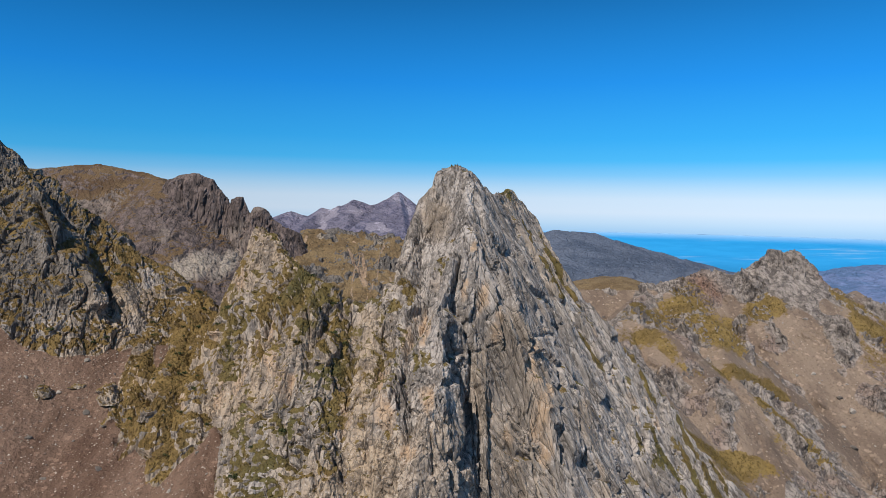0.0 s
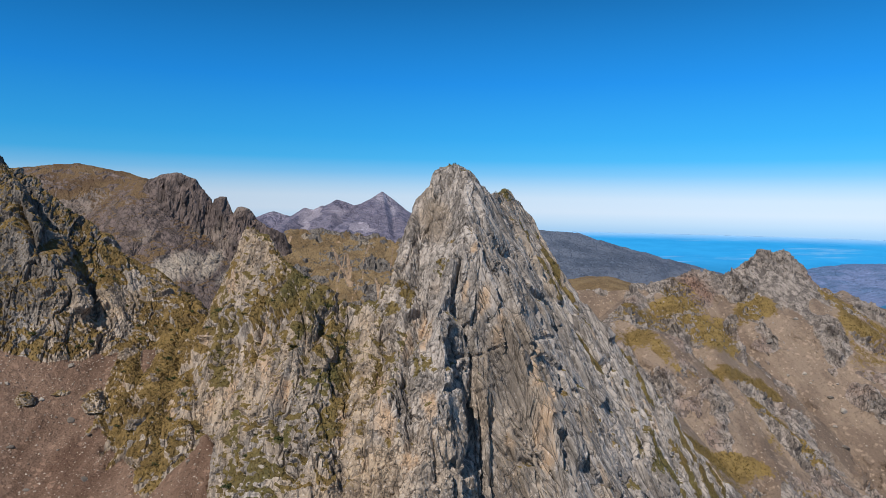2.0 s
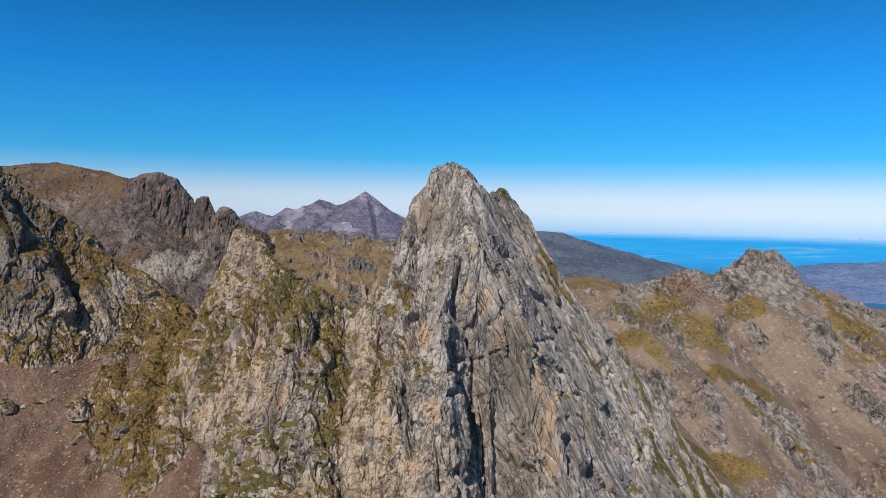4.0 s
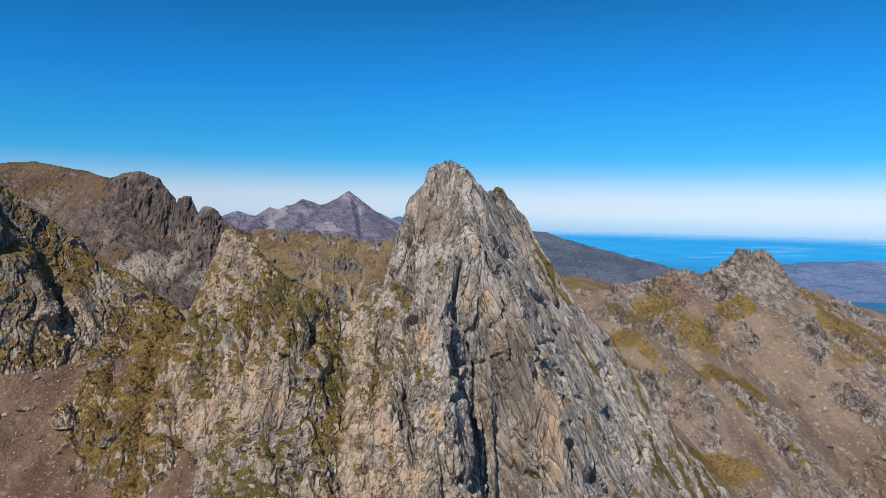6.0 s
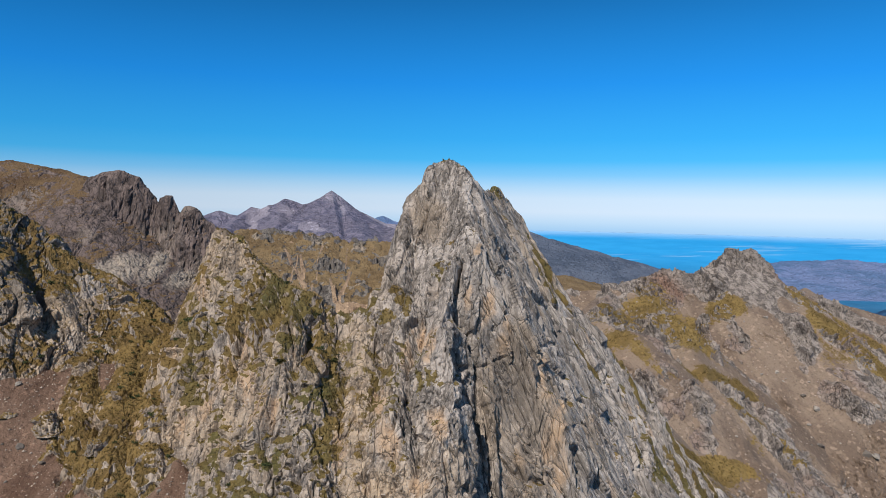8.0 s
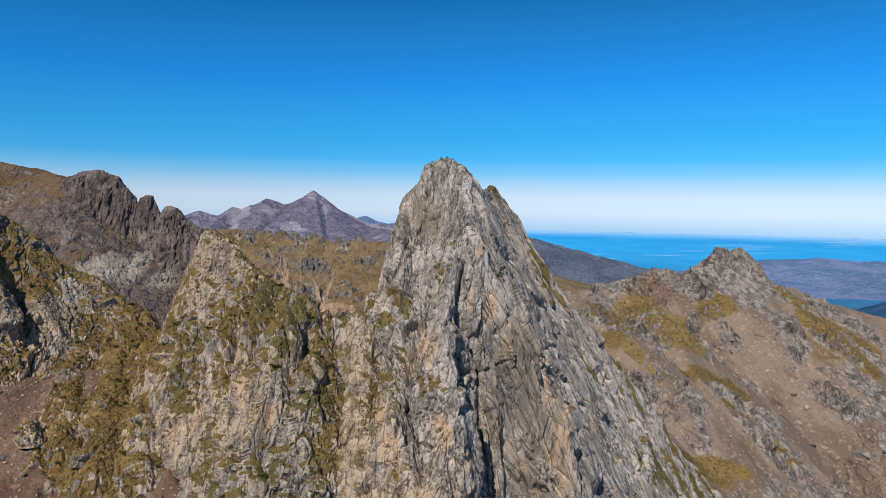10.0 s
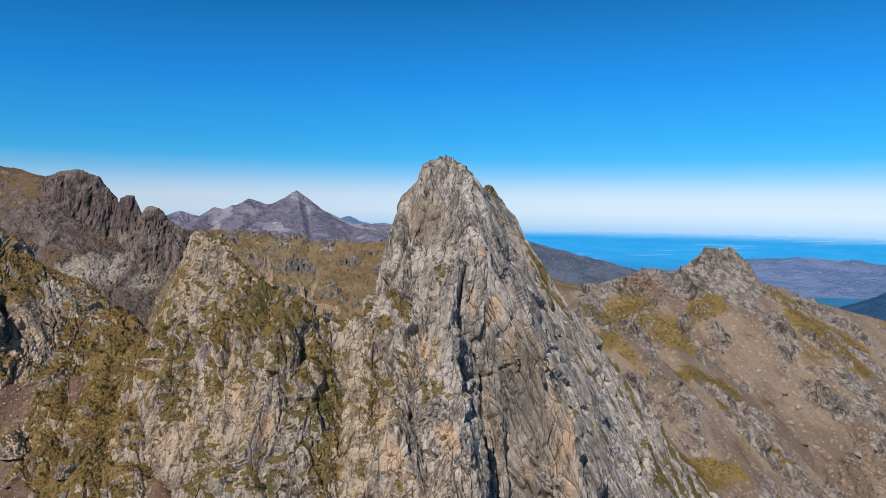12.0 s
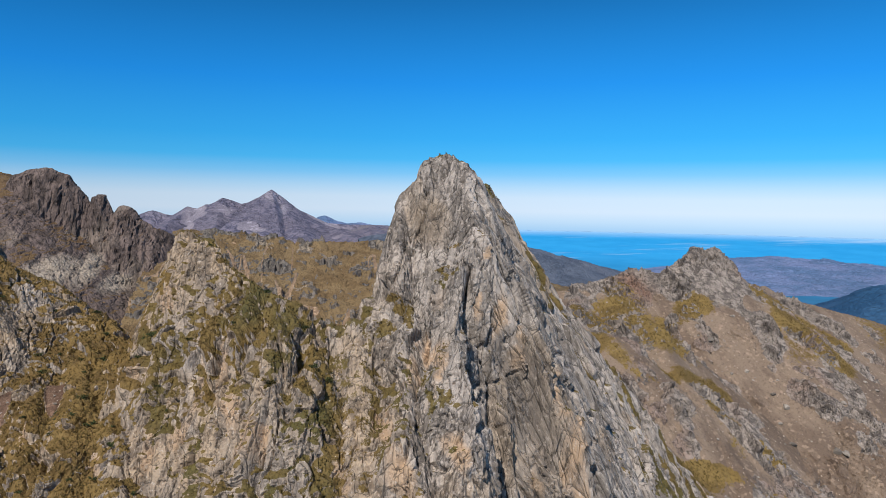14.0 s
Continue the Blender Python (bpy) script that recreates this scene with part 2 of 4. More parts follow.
def normals(x, y, z):
    p = np.stack([x, y, z], -1)
    du, dv = np.gradient(p, axis=1), np.gradient(p, axis=0)
    n = np.cross(du, dv)
    return n / (np.linalg.norm(n, axis=-1, keepdims=True) + 1e-9)


def soft_normals(x, y, z, r):
    n = blur(normals(x, y, z), r)
    return n / (np.linalg.norm(n, axis=-1, keepdims=True) + 1e-9)


def quads(shape):
    r, c = shape
    i = np.arange(r * c).reshape(r, c)
    return np.stack([i[:-1, :-1], i[:-1, 1:], i[1:, 1:], i[1:, :-1]], -1).reshape(-1, 4)


def triangles(verts, faces):
    """Cuts quads along their shorter diagonal."""
    a, b, c, d = (verts[faces[:, k]] for k in range(4))
    first = ((a - c) ** 2).sum(1) <= ((b - d) ** 2).sum(1)
    one = np.where(first[:, None], faces[:, [0, 1, 2]], faces[:, [0, 1, 3]])
    two = np.where(first[:, None], faces[:, [0, 2, 3]], faces[:, [1, 2, 3]])
    return np.vstack([one, two])


def sheet(name, verts, faces, material, masks=None, flat=False):
    """One mesh object, with masks kept as attributes of its points."""
    faces = triangles(verts, faces)
    used, back = np.unique(faces, return_inverse=True)
    faces = back.reshape(-1, 3)
    me = bpy.data.meshes.new(name)
    me.vertices.add(len(used))
    me.vertices.foreach_set("co", verts[used].astype(np.float32).ravel())
    me.loops.add(faces.size)
    me.loops.foreach_set("vertex_index", faces.astype(np.int32).ravel())
    me.polygons.add(len(faces))
    me.polygons.foreach_set("loop_start", np.arange(0, faces.size, 3, dtype=np.int32))
    me.polygons.foreach_set("use_smooth", np.full(len(faces), not flat))
    for key, values in (masks or {}).items():
        if values.ndim == 2:
            me.attributes.new(key, "FLOAT_VECTOR", "POINT").data.foreach_set("vector", values[used].astype(np.float32).ravel())
        else:
            me.attributes.new(key, "FLOAT", "POINT").data.foreach_set("value", values[used].astype(np.float32))
    me.update(calc_edges=True)
    me.materials.append(material)
    return new(name, me)


# ---- materials ----
class Nodes:
    """A node material under construction."""

    def __init__(self, name):
        self.mat = bpy.data.materials.new(name)
        self.mat.use_nodes = True
        self.tree = self.mat.node_tree
        self.bsdf = self.tree.nodes["Principled BSDF"]
        self.co = self.tree.nodes.new("ShaderNodeTexCoord").outputs["Object"]

    def link(self, a, b):
        self.tree.links.new(a, b)

    def stretched(self, scale, turn=(0, 0, 0)):
        n = self.tree.nodes.new("ShaderNodeMapping")
        n.inputs["Scale"].default_value = scale
        n.inputs["Rotation"].default_value = [radians(a) for a in turn]
        self.link(self.co, n.inputs["Vector"])
        return n.outputs[0]

    def noise(self, scale, detail=6, rough=0.6, co=None):
        n = self.tree.nodes.new("ShaderNodeTexNoise")
        n.inputs["Scale"].default_value, n.inputs["Detail"].default_value, n.inputs["Roughness"].default_value = scale, detail, rough
        self.link(co or self.co, n.inputs["Vector"])
        return n.outputs["Fac"]

    def cells(self, scale, co=None, feature="DISTANCE_TO_EDGE"):
        n = self.tree.nodes.new("ShaderNodeTexVoronoi")
        n.feature = feature
        n.inputs["Scale"].default_value = scale
        self.link(co or self.co, n.inputs["Vector"])
        return n.outputs["Distance"] if feature == "DISTANCE_TO_EDGE" else n.outputs["Color"]

    def attr(self, name):
        n = self.tree.nodes.new("ShaderNodeAttribute")
        n.attribute_name = name
        return n.outputs["Fac"]

    def span(self, value, lo, hi, a=0.0, b=1.0):
        n = self.tree.nodes.new("ShaderNodeMapRange")
        n.interpolation_type = "SMOOTHSTEP"
        for key, v in (("From Min", lo), ("From Max", hi), ("To Min", a), ("To Max", b)):
            n.inputs[key].default_value = v
        self.link(value, n.inputs["Value"])
        return n.outputs["Result"]

    def math(self, op, a, b):
        n = self.tree.nodes.new("ShaderNodeMath")
        n.operation = op
        for i, v in enumerate((a, b)):
            if isinstance(v, (int, float)):
                n.inputs[i].default_value = v
            else:
                self.link(v, n.inputs[i])
        return n.outputs[0]

    def mix(self, fac, a, b, blend="MIX"):
        n = self.tree.nodes.new("ShaderNodeMix")
        n.data_type, n.blend_type = "RGBA", blend
        for key, v in (("Factor", fac), ("A", a), ("B", b)):
            if isinstance(v, (int, float)):
                n.inputs[key].default_value = v
            elif isinstance(v, tuple):
                n.inputs[key].default_value = (*v, 1)
            else:
                self.link(v, n.inputs[key])
        return n.outputs["Result"]

    def finish(self, colour, rough=0.9, height=None, strength=0.5, distance=0.3):
        if isinstance(colour, tuple):
            self.bsdf.inputs["Base Color"].default_value = (*colour, 1)
        else:
            self.link(colour, self.bsdf.inputs["Base Color"])
        self.bsdf.inputs["Roughness"].default_value = rough
        self.bsdf.inputs["Specular IOR Level"].default_value = 0.25
        if height is not None:
            b = self.tree.nodes.new("ShaderNodeBump")
            b.inputs["Strength"].default_value, b.inputs["Distance"].default_value = strength, distance
            self.link(height, b.inputs["Height"])
            self.link(b.outputs[0], self.bsdf.inputs["Normal"])
        return self.mat


def mountain_material(name, dark, light, warm, grass_a, grass_b, scree_a, scree_b, size=1.0, streak=(1.0, 1.0, 0.3), bump=1.0):
    """Weathered rock with grass and scree where the masks put them; size: how many metres its grain is wide."""
    m = Nodes(name)
    grain = m.tree.nodes.new("ShaderNodeAttribute")
    grain.attribute_name = "grain"
    m.co = grain.outputs["Vector"]
    along = m.stretched(streak)
    streaks = m.noise(0.30 / size, 6, 0.72, along)
    thin = m.noise(0.85 / size, 4, 0.65, m.stretched((1, 1, 0.4)))
    fine = m.noise(1.1 / size, 3, 0.65)
    broad = m.noise(0.04 / size, 4, 0.6)
    rock = m.mix(m.span(streaks, 0.41, 0.59), dark, light)
    rock = m.mix(m.math("MULTIPLY", m.attr("tan"), 0.85), rock, m.mix(m.span(streaks, 0.38, 0.62), tuple(c * k for c, k in zip(dark, (1.15, 0.98, 0.78))), tuple(c * k for c, k in zip(light, (0.98, 0.83, 0.62)))))
    rock = m.mix(m.span(broad, 0.4, 0.65, 0.0, 0.45), rock, tuple(0.6 * c for c in light))
    rock = m.mix(m.math("MULTIPLY", m.attr("warm"), m.span(streaks, 0.35, 0.55, 0.35, 0.95)), rock, warm)
    rock = m.mix(m.span(thin, 0.55, 0.65, 0.0, 0.65), rock, tuple(0.3 * c for c in dark))
    rock = m.mix(m.span(fine, 0.32, 0.43, 0.5, 0.0), rock, tuple(min(0.62, 1.3 * c) for c in light))
    bent = m.tree.nodes.new("ShaderNodeMix")
    bent.data_type = "VECTOR"
    bent.inputs["Factor"].default_value = 0.35
    swirl = m.tree.nodes.new("ShaderNodeTexNoise")
    swirl.inputs["Scale"].default_value = 0.5 / size
    m.link(along, swirl.inputs["Vector"])
    m.link(along, bent.inputs["A"])
    m.link(swirl.outputs["Color"], bent.inputs["B"])
    joints = m.cells(0.55 / size, bent.outputs["Result"])
    rock = m.mix(m.span(joints, 0.0, 0.035, 0.7, 0.0), rock, tuple(0.2 * c for c in dark))
    # brown rock tone; on the left cliff its shade is put into this colour too
    rock = m.mix(m.math("MULTIPLY", m.attr("umber_shade"), 0.8), rock, m.mix(m.span(streaks, 0.4, 0.6), (0.04, 0.031, 0.024), (0.115, 0.092, 0.072)))
    tufts = m.noise(0.45 / size, 6, 0.75)
    grass = m.mix(m.span(m.noise(0.08 / size, 5, 0.65), 0.42, 0.58), grass_a, grass_b)
    grass = m.mix(m.span(fine, 0.52, 0.66, 0.0, 0.45), grass, tuple(0.45 * c for c in grass_a))
    grass = m.mix(m.span(thin, 0.34, 0.46, 0.6, 0.0), grass, tuple(1.25 * c for c in grass_b))
    grass = m.mix(m.math("MULTIPLY", m.attr("green"), 0.75), grass, m.mix(m.span(fine, 0.4, 0.6), (0.085, 0.082, 0.022), (0.05, 0.052, 0.016)))
    stone_tone = m.tree.nodes.new("ShaderNodeSeparateColor")
    m.link(m.cells(0.8 / size, None, "F1"), stone_tone.inputs[0])
    scree = m.mix(m.span(m.noise(0.05 / size, 6, 0.7, m.stretched((1, 0.35, 0.35))), 0.40, 0.60), scree_a, scree_b)
    scree = m.mix(m.span(stone_tone.outputs[0], 0.86, 0.97, 0.0, 0.5), scree, tuple(min(0.5, 1.7 * c) for c in scree_b))
    scree = m.mix(m.span(fine, 0.52, 0.66, 0.0, 0.5), scree, tuple(0.5 * c for c in scree_a))
    edge = m.math("ADD", m.attr("scree"), m.math("MULTIPLY", m.math("SUBTRACT", tufts, 0.5), 0.8))
    col = m.mix(m.span(edge, 0.42, 0.58), rock, scree)
    edge = m.math("ADD", m.attr("veg"), m.math("MULTIPLY", m.math("SUBTRACT", tufts, 0.5), 1.9))
    col = m.mix(m.span(edge, 0.45, 0.56, 0.0, 0.94), col, grass)
    height = m.math("ADD", m.math("MULTIPLY", streaks, 1.3), m.math("ADD", m.math("MULTIPLY", fine, 0.7), m.math("SUBTRACT", m.math("MULTIPLY", m.span(joints, 0.0, 0.1, -0.3, 0.0), m.span(m.attr("scree"), 0.2, 0.6, 1.0, 0.0)), m.math("MULTIPLY", thin, 0.5))))
    return m.finish(col, 0.92, height, bump, 0.55 * size)


near_rock = mountain_material("limestone", (0.15, 0.129, 0.115), (0.42, 0.366, 0.328), (0.42, 0.29, 0.19), (0.115, 0.07, 0.02), (0.18, 0.115, 0.036),
                              (0.097, 0.055, 0.037), (0.17, 0.107, 0.076), bump=1.15)
ridge_rock = mountain_material("schist", (0.10, 0.084, 0.076), (0.31, 0.263, 0.232), (0.22, 0.13, 0.095), (0.14, 0.092, 0.03), (0.205, 0.138, 0.046),
                               (0.145, 0.103, 0.077), (0.225, 0.166, 0.124), size=1.3, bump=1.1)
tower_rock = mountain_material("brown_rock", (0.062, 0.047, 0.043), (0.165, 0.124, 0.112), (0.36, 0.30, 0.24), (0.085, 0.05, 0.026), (0.13, 0.082, 0.04),
                               (0.22, 0.155, 0.11), (0.30, 0.22, 0.16), size=4.0)
moor_ground = mountain_material("moor", (0.07, 0.06, 0.055), (0.2, 0.175, 0.155), (0.3, 0.24, 0.18), (0.13, 0.084, 0.04), (0.19, 0.13, 0.066),
                                (0.19, 0.125, 0.085), (0.30, 0.21, 0.14), size=3.0)
# aerial haze is painted into these blue grey rock colours
far_rock = mountain_material("far_rock_blue_haze", (0.085, 0.085, 0.135), (0.20, 0.18, 0.24), (0.29, 0.265, 0.32), (0.12, 0.115, 0.15), (0.17, 0.155, 0.18),
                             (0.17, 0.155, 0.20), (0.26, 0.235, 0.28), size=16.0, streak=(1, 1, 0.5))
# hill colours shifted to blue: distance haze is mixed into them
hill_rock = mountain_material("far_hill_rock_haze", (0.07, 0.085, 0.128), (0.12, 0.132, 0.19), (0.17, 0.15, 0.2), (0.06, 0.078, 0.115), (0.10, 0.12, 0.165),
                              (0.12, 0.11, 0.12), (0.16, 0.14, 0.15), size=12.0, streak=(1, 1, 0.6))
# the purple and blue are distance haze put into the rock colours
purple_haze_rock = mountain_material("far_rock_purple_haze", (0.10, 0.16, 0.30), (0.20, 0.235, 0.40), (0.26, 0.22, 0.35), (0.08, 0.14, 0.26), (0.14, 0.19, 0.34),
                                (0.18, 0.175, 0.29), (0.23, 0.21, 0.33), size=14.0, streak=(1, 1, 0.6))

# woods with the blue haze over the valley painted into their colours
haze_tinted_woods = mountain_material("far_woods_blue_haze", (0.018, 0.065, 0.15), (0.045, 0.115, 0.22), (0.10, 0.15, 0.23), (0.013, 0.055, 0.125), (0.028, 0.085, 0.175),
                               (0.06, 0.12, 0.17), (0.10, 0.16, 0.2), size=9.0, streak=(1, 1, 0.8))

m = Nodes("hazy_plain")
fields = m.noise(0.004, 8, 0.7)
towns = m.noise(0.0016, 7, 0.72, m.stretched((0.35, 1.6, 1)))
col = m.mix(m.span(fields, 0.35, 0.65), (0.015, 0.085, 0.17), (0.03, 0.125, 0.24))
# blue haze of distance and pale horizon mist are put into the base colour
col = m.mix(m.attr("haze_tint"), col, m.mix(m.span(fields, 0.35, 0.65), (0.010, 0.27, 0.60), (0.02, 0.31, 0.65)))
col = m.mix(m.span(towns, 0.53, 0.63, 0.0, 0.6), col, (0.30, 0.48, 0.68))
col = m.mix(m.attr("mist_tint"), col, (0.38, 0.60, 0.83))
upland = m.mix(m.span(m.noise(0.05, 7, 0.65), 0.35, 0.65), (0.12, 0.10, 0.045), (0.2, 0.15, 0.09))
col = m.mix(m.attr("upland"), col, upland)
plain_mat = m.finish(col, 0.95)


# ---- relief of rock along its own dip ----
def along_dip(p, dip):
    c, s = np.cos(dip), np.sin(dip)
    return np.stack([p[:, 0] * c + (p[:, 2] - 180) * s, p[:, 1], -p[:, 0] * s + (p[:, 2] - 180) * c], -1)


def rock_relief(p, dip, scale, seed, length=1.0, grit=1.0):
    """Metres along the normal: fins and slabs that dip by the given angle (radians, towards +x), broken blocks and cracks."""
    q = along_dip(p, dip) / scale
    q[:, 0] += 6 * fbm(p * (0.03 / scale), 3, seed + 5)
    q[:, 2] /= length
    big = ridged(q * (0.055, 0.05, 0.019), 3, seed) - 0.66
    q1 = q + 1.2 * np.stack([vnoise(q * 0.15, seed + 11), vnoise(q * 0.15, seed + 12), vnoise(q * 0.15, seed + 13)], -1)
    edge, val, tilt = blocks(q1 * (0.15, 0.11, 0.055), seed + 2)
    q2 = q + 0.35 * np.stack([vnoise(q * 0.6, seed + 11), vnoise(q * 0.6, seed + 12), vnoise(q * 0.6, seed + 13)], -1)
    edge2, val2, tilt2 = blocks(q2 * (0.42, 0.34, 0.17), seed + 3)
    edge3, val3, tilt3 = blocks(q2 * (1.05, 0.9, 0.55), seed + 14)
    fine = fbm(q * (1.6, 1.4, 1.1), 3, seed + 4, 0.65)
    crack = vnoise(q * (0.09, 0.07, 0.02), seed + 6) + 0.25 * vnoise(q * (0.5, 0.4, 0.1), seed + 7)
    crack2 = vnoise(q * (0.30, 0.26, 0.07), seed + 8) + 0.25 * vnoise(q * (1.2, 1.1, 0.4), seed + 9)
    d = 3.4 * big + (2.6 * (val - 0.35) + 4.6 * tilt) * smooth(0, 0.10, edge) + (0.85 * (val2 - 0.35) + 1.3 * tilt2) * smooth(0, 0.2, edge2)
    d += grit * (0.5 * (val3 - 0.35) + 0.9 * tilt3) * smooth(0, 0.25, edge3) + 0.22 * fine
    d -= 2.0 * np.exp(-(crack / 0.035) ** 2) + 0.9 * np.exp(-(crack2 / 0.05) ** 2)
    return (d - d.mean() - 0.12 * d.std()) * scale


# ---- the spire, its buttresses, the cliff and the scree below them ----
def massif(x, y):
    return np.stack([group_height(x, y, g) for g in (SPIRE, BUTTRESS, CLIFF, GRASSY)] + [scree_left(x, y), valley(x, y) + 25 + 0 * x])


x, y = grid(-215, 140, 138, 305, 0.32)
x, y = follow_slope(x, y, lambda a, b: massif(a, b).max(0), 660, sideways=0)
stack = massif(x, y)
which = stack.argmax(0)
z = stack.max(0)
for _ in range(2):
    z[1:-1, 1:-1] = (z[1:-1, 1:-1] * 2 + z[:-2, 1:-1] + z[2:, 1:-1] + z[1:-1, :-2] + z[1:-1, 2:]) / 6
n = soft_normals(x, y, z, 7)
p = np.stack([x, y, z], -1).reshape(-1, 3)
nn = n.reshape(-1, 3)
rocky = np.isin(which, (0, 1, 2)).astype(np.float32)
grassy = (which == 3).astype(np.float32)
for mask in (rocky, grassy):
    for _ in range(8):
        mask[1:-1, 1:-1] = (mask[1:-1, 1:-1] + mask[:-2, 1:-1] + mask[2:, 1:-1] + mask[1:-1, :-2] + mask[1:-1, 2:]) / 5
rocky, grassy = rocky.ravel(), grassy.ravel()
spire_side = smooth(-22, -5, p[:, 0])
# upright slabs on this side of the chimney, slabs dipping to the right beyond it
upright, dipping = p[:, 0] < 15, p[:, 0] > 5
d, d_dipping = np.zeros(len(p)), np.zeros(len(p))
d[upright] = rock_relief(p[upright], 0.02, 1.0, 3, 1.0)
d_dipping[dipping] = rock_relief(p[dipping], 0.42, 1.0, 23, 1.9, 0.95)
d = lerp(d, d_dipping, smooth(6, 14, p[:, 0]))
wander = 0.8 * fbm(p * 0.12, 3, 41) + 0.25 * fbm(p * 0.8, 2, 42)
front = smooth(262, 250, p[:, 1])


def groove(points, width):
    """How near each point lies to a line on the face, given as x and z: 1 on the line, 0 beyond it."""
    best = np.full(len(p), 99.0)
    for (ax, az_), (bx, bz) in zip(points, points[1:]):
        ux, uz = bx - ax, bz - az_
        t = np.clip(((p[:, 0] + wander - ax) * ux + (p[:, 2] + wander - az_) * uz) / (ux * ux + uz * uz), 0, 1)
        best = np.minimum(best, np.hypot(p[:, 0] + wander - ax - ux * t, p[:, 2] + wander - az_ - uz * t))
    return np.exp(-(best / width) ** 2)


def spots(places):
    """Ragged patches on the face: x, z and the two half widths of each."""
    out = np.full(len(p), -9.0)
    for cx, cz, rx, rz in places:
        out = np.maximum(out, 1.15 - ((p[:, 0] + ragged - cx) / rx) ** 2 - ((p[:, 2] + 1.6 * ragged - cz) / rz) ** 2)
    return np.clip(out, 0, 1)


ragged = 1.5 * fbm(p * 0.35, 3, 74)
CRACKS = []
CRACKS.append(([(4.1, 186), (4.2, 176), (6.4, 170), (8.4, 161), (8.8, 152), (7.6, 144), (6.0, 136), (5.5, 110)], 0.9, 4.0))
CRACKS.append(([(10.2, 152), (11.2, 143), (11.0, 130)], 0.7, 3.5))
CRACKS.append(([(2.9, 209.2), (0.1, 205.2), (-2.3, 202.5)], 0.6, 2.2))
CRACKS.append(([(11, 195.4), (15.1, 190.6), (22.4, 184.1), (25.4, 177.4)], 0.9, 2.2))
CRACKS.append(([(9.2, 160.7), (16.8, 163), (27, 162.6), (34.8, 161.1)], 0.4, 1.0))
CRACKS.append(([(-12.8, 162.7), (-14.1, 157.8), (-16.3, 152.6)], 0.7, 2.5))
CRACKS.append(([(25.6, 161.7), (23.8, 156.6), (24.6, 148.2), (27, 134)], 0.6, 2.0))
CRACKS.append(([(36, 153), (36.5, 148.3), (32.5, 143.8), (33.5, 132)], 0.8, 2.6))
CRACKS.append(([(-2.7, 149.4), (-1.2, 143.9), (-0.8, 136)], 0.5, 2.0))
CRACKS.append(([(16.2, 173.4), (13.3, 169.7)], 0.7, 1.8))
CRACKS.append(([(-29.9, 172.8), (-28.9, 167.6)], 0.8, 2.5))
CRACKS.append(([(1, 162.8), (6.5, 161)], 0.5, 1.6))
CRACKS.append(([(0.7, 158.2), (5.5, 156)], 0.5, 1.6))
CRACKS.append(([(-9.7, 152.8), (-9.2, 150.6)], 0.6, 1.8))
CRACKS.append(([(-6.6, 154.5), (-6.7, 149)], 0.5, 1.6))
CRACKS.append(([(63.1, 148), (62.3, 143)], 0.7, 2.0))
CRACKS.append(([(78, 128), (76, 124)], 0.7, 2.0))
CRACKS.append(([(21, 203.6), (22.8, 198.2), (26, 192)], 0.8, 1.8))
CRACKS.append(([(-51.5, 165), (-52, 160)], 0.6, 1.6))
CRACKS.append(([(-56, 149), (-56.5, 143)], 0.7, 1.8))
CRACKS.append(([(-152.1, 201.3), (-146.3, 194.2), (-141.5, 189.0), (-137.3, 185.0)], 1.8, 6.0))
smooth_face = spots(((-2.5, 197, 5, 8), (21, 153, 3.5, 8)))
d *= 1 - 0.55 * smooth_face
for line, width, depth in CRACKS:
    d -= depth * groove(line, width) * front
d *= 1 - 0.45 * smooth(184, 200, p[:, 2]) * smooth(-30, -15, p[:, 0])
debris = np.exp(-((p[:, 0] + 21) / 5.0) ** 2) * smooth(175, 168, p[:, 2])
d *= 1 - 0.6 * debris
soft_ground = 0.5 * fbm(p * 0.12, 4, 51) + 0.12 * fbm(p * 0.9, 3, 52)
amount = np.clip(rocky + 0.85 * grassy, 0, 1)
verts = p + nn * (amount * d * 0.85 + (1 - amount) * soft_ground)[:, None]
n2 = normals(*[verts[:, k].reshape(x.shape) for k in range(3)])
for _ in range(2):
    n2[1:-1, 1:-1] = (n2[1:-1, 1:-1] + n2[:-2, 1:-1] + n2[2:, 1:-1] + n2[1:-1, :-2] + n2[1:-1, 2:]) / 5
up = n2[..., 2].ravel()
wide = fbm(p * 0.045, 4, 61)
veg = smooth(0.26, 0.56, up + 0.35 * wide - 0.28 * spire_side) * rocky * (0.85 - 0.2 * spire_side) + grassy * smooth(0.22, 0.62, up + 0.55 * wide) * 0.82
strip = p[:, 0] * math.cos(0.5) + (p[:, 2] - 180) * math.sin(0.5) + 1.2 * fbm(p * 0.2, 3, 62)
for at_u, broad in ((33.5, 1.0), (37.5, 0.8), (48, 0.8), (52.5, 1.8), (57, 1.0)):
    veg = np.maximum(veg, np.exp(-((strip - at_u) / broad) ** 2) * smooth(16, 26, p[:, 0]) * smooth(-0.15, 0.15, fbm(p * 0.06, 3, 63)) * rocky)
stony = smooth(0.3, 0.7, 1 - rocky - grassy)
veg = np.clip(veg + stony * smooth(0.3, 0.6, wide) * 0.4, 0, 1)
warm = 0.8 * smooth(0.40, 0.60, fbm(p * (0.16, 0.14, 0.05), 3, 71)) * smooth(185, 165, p[:, 2])
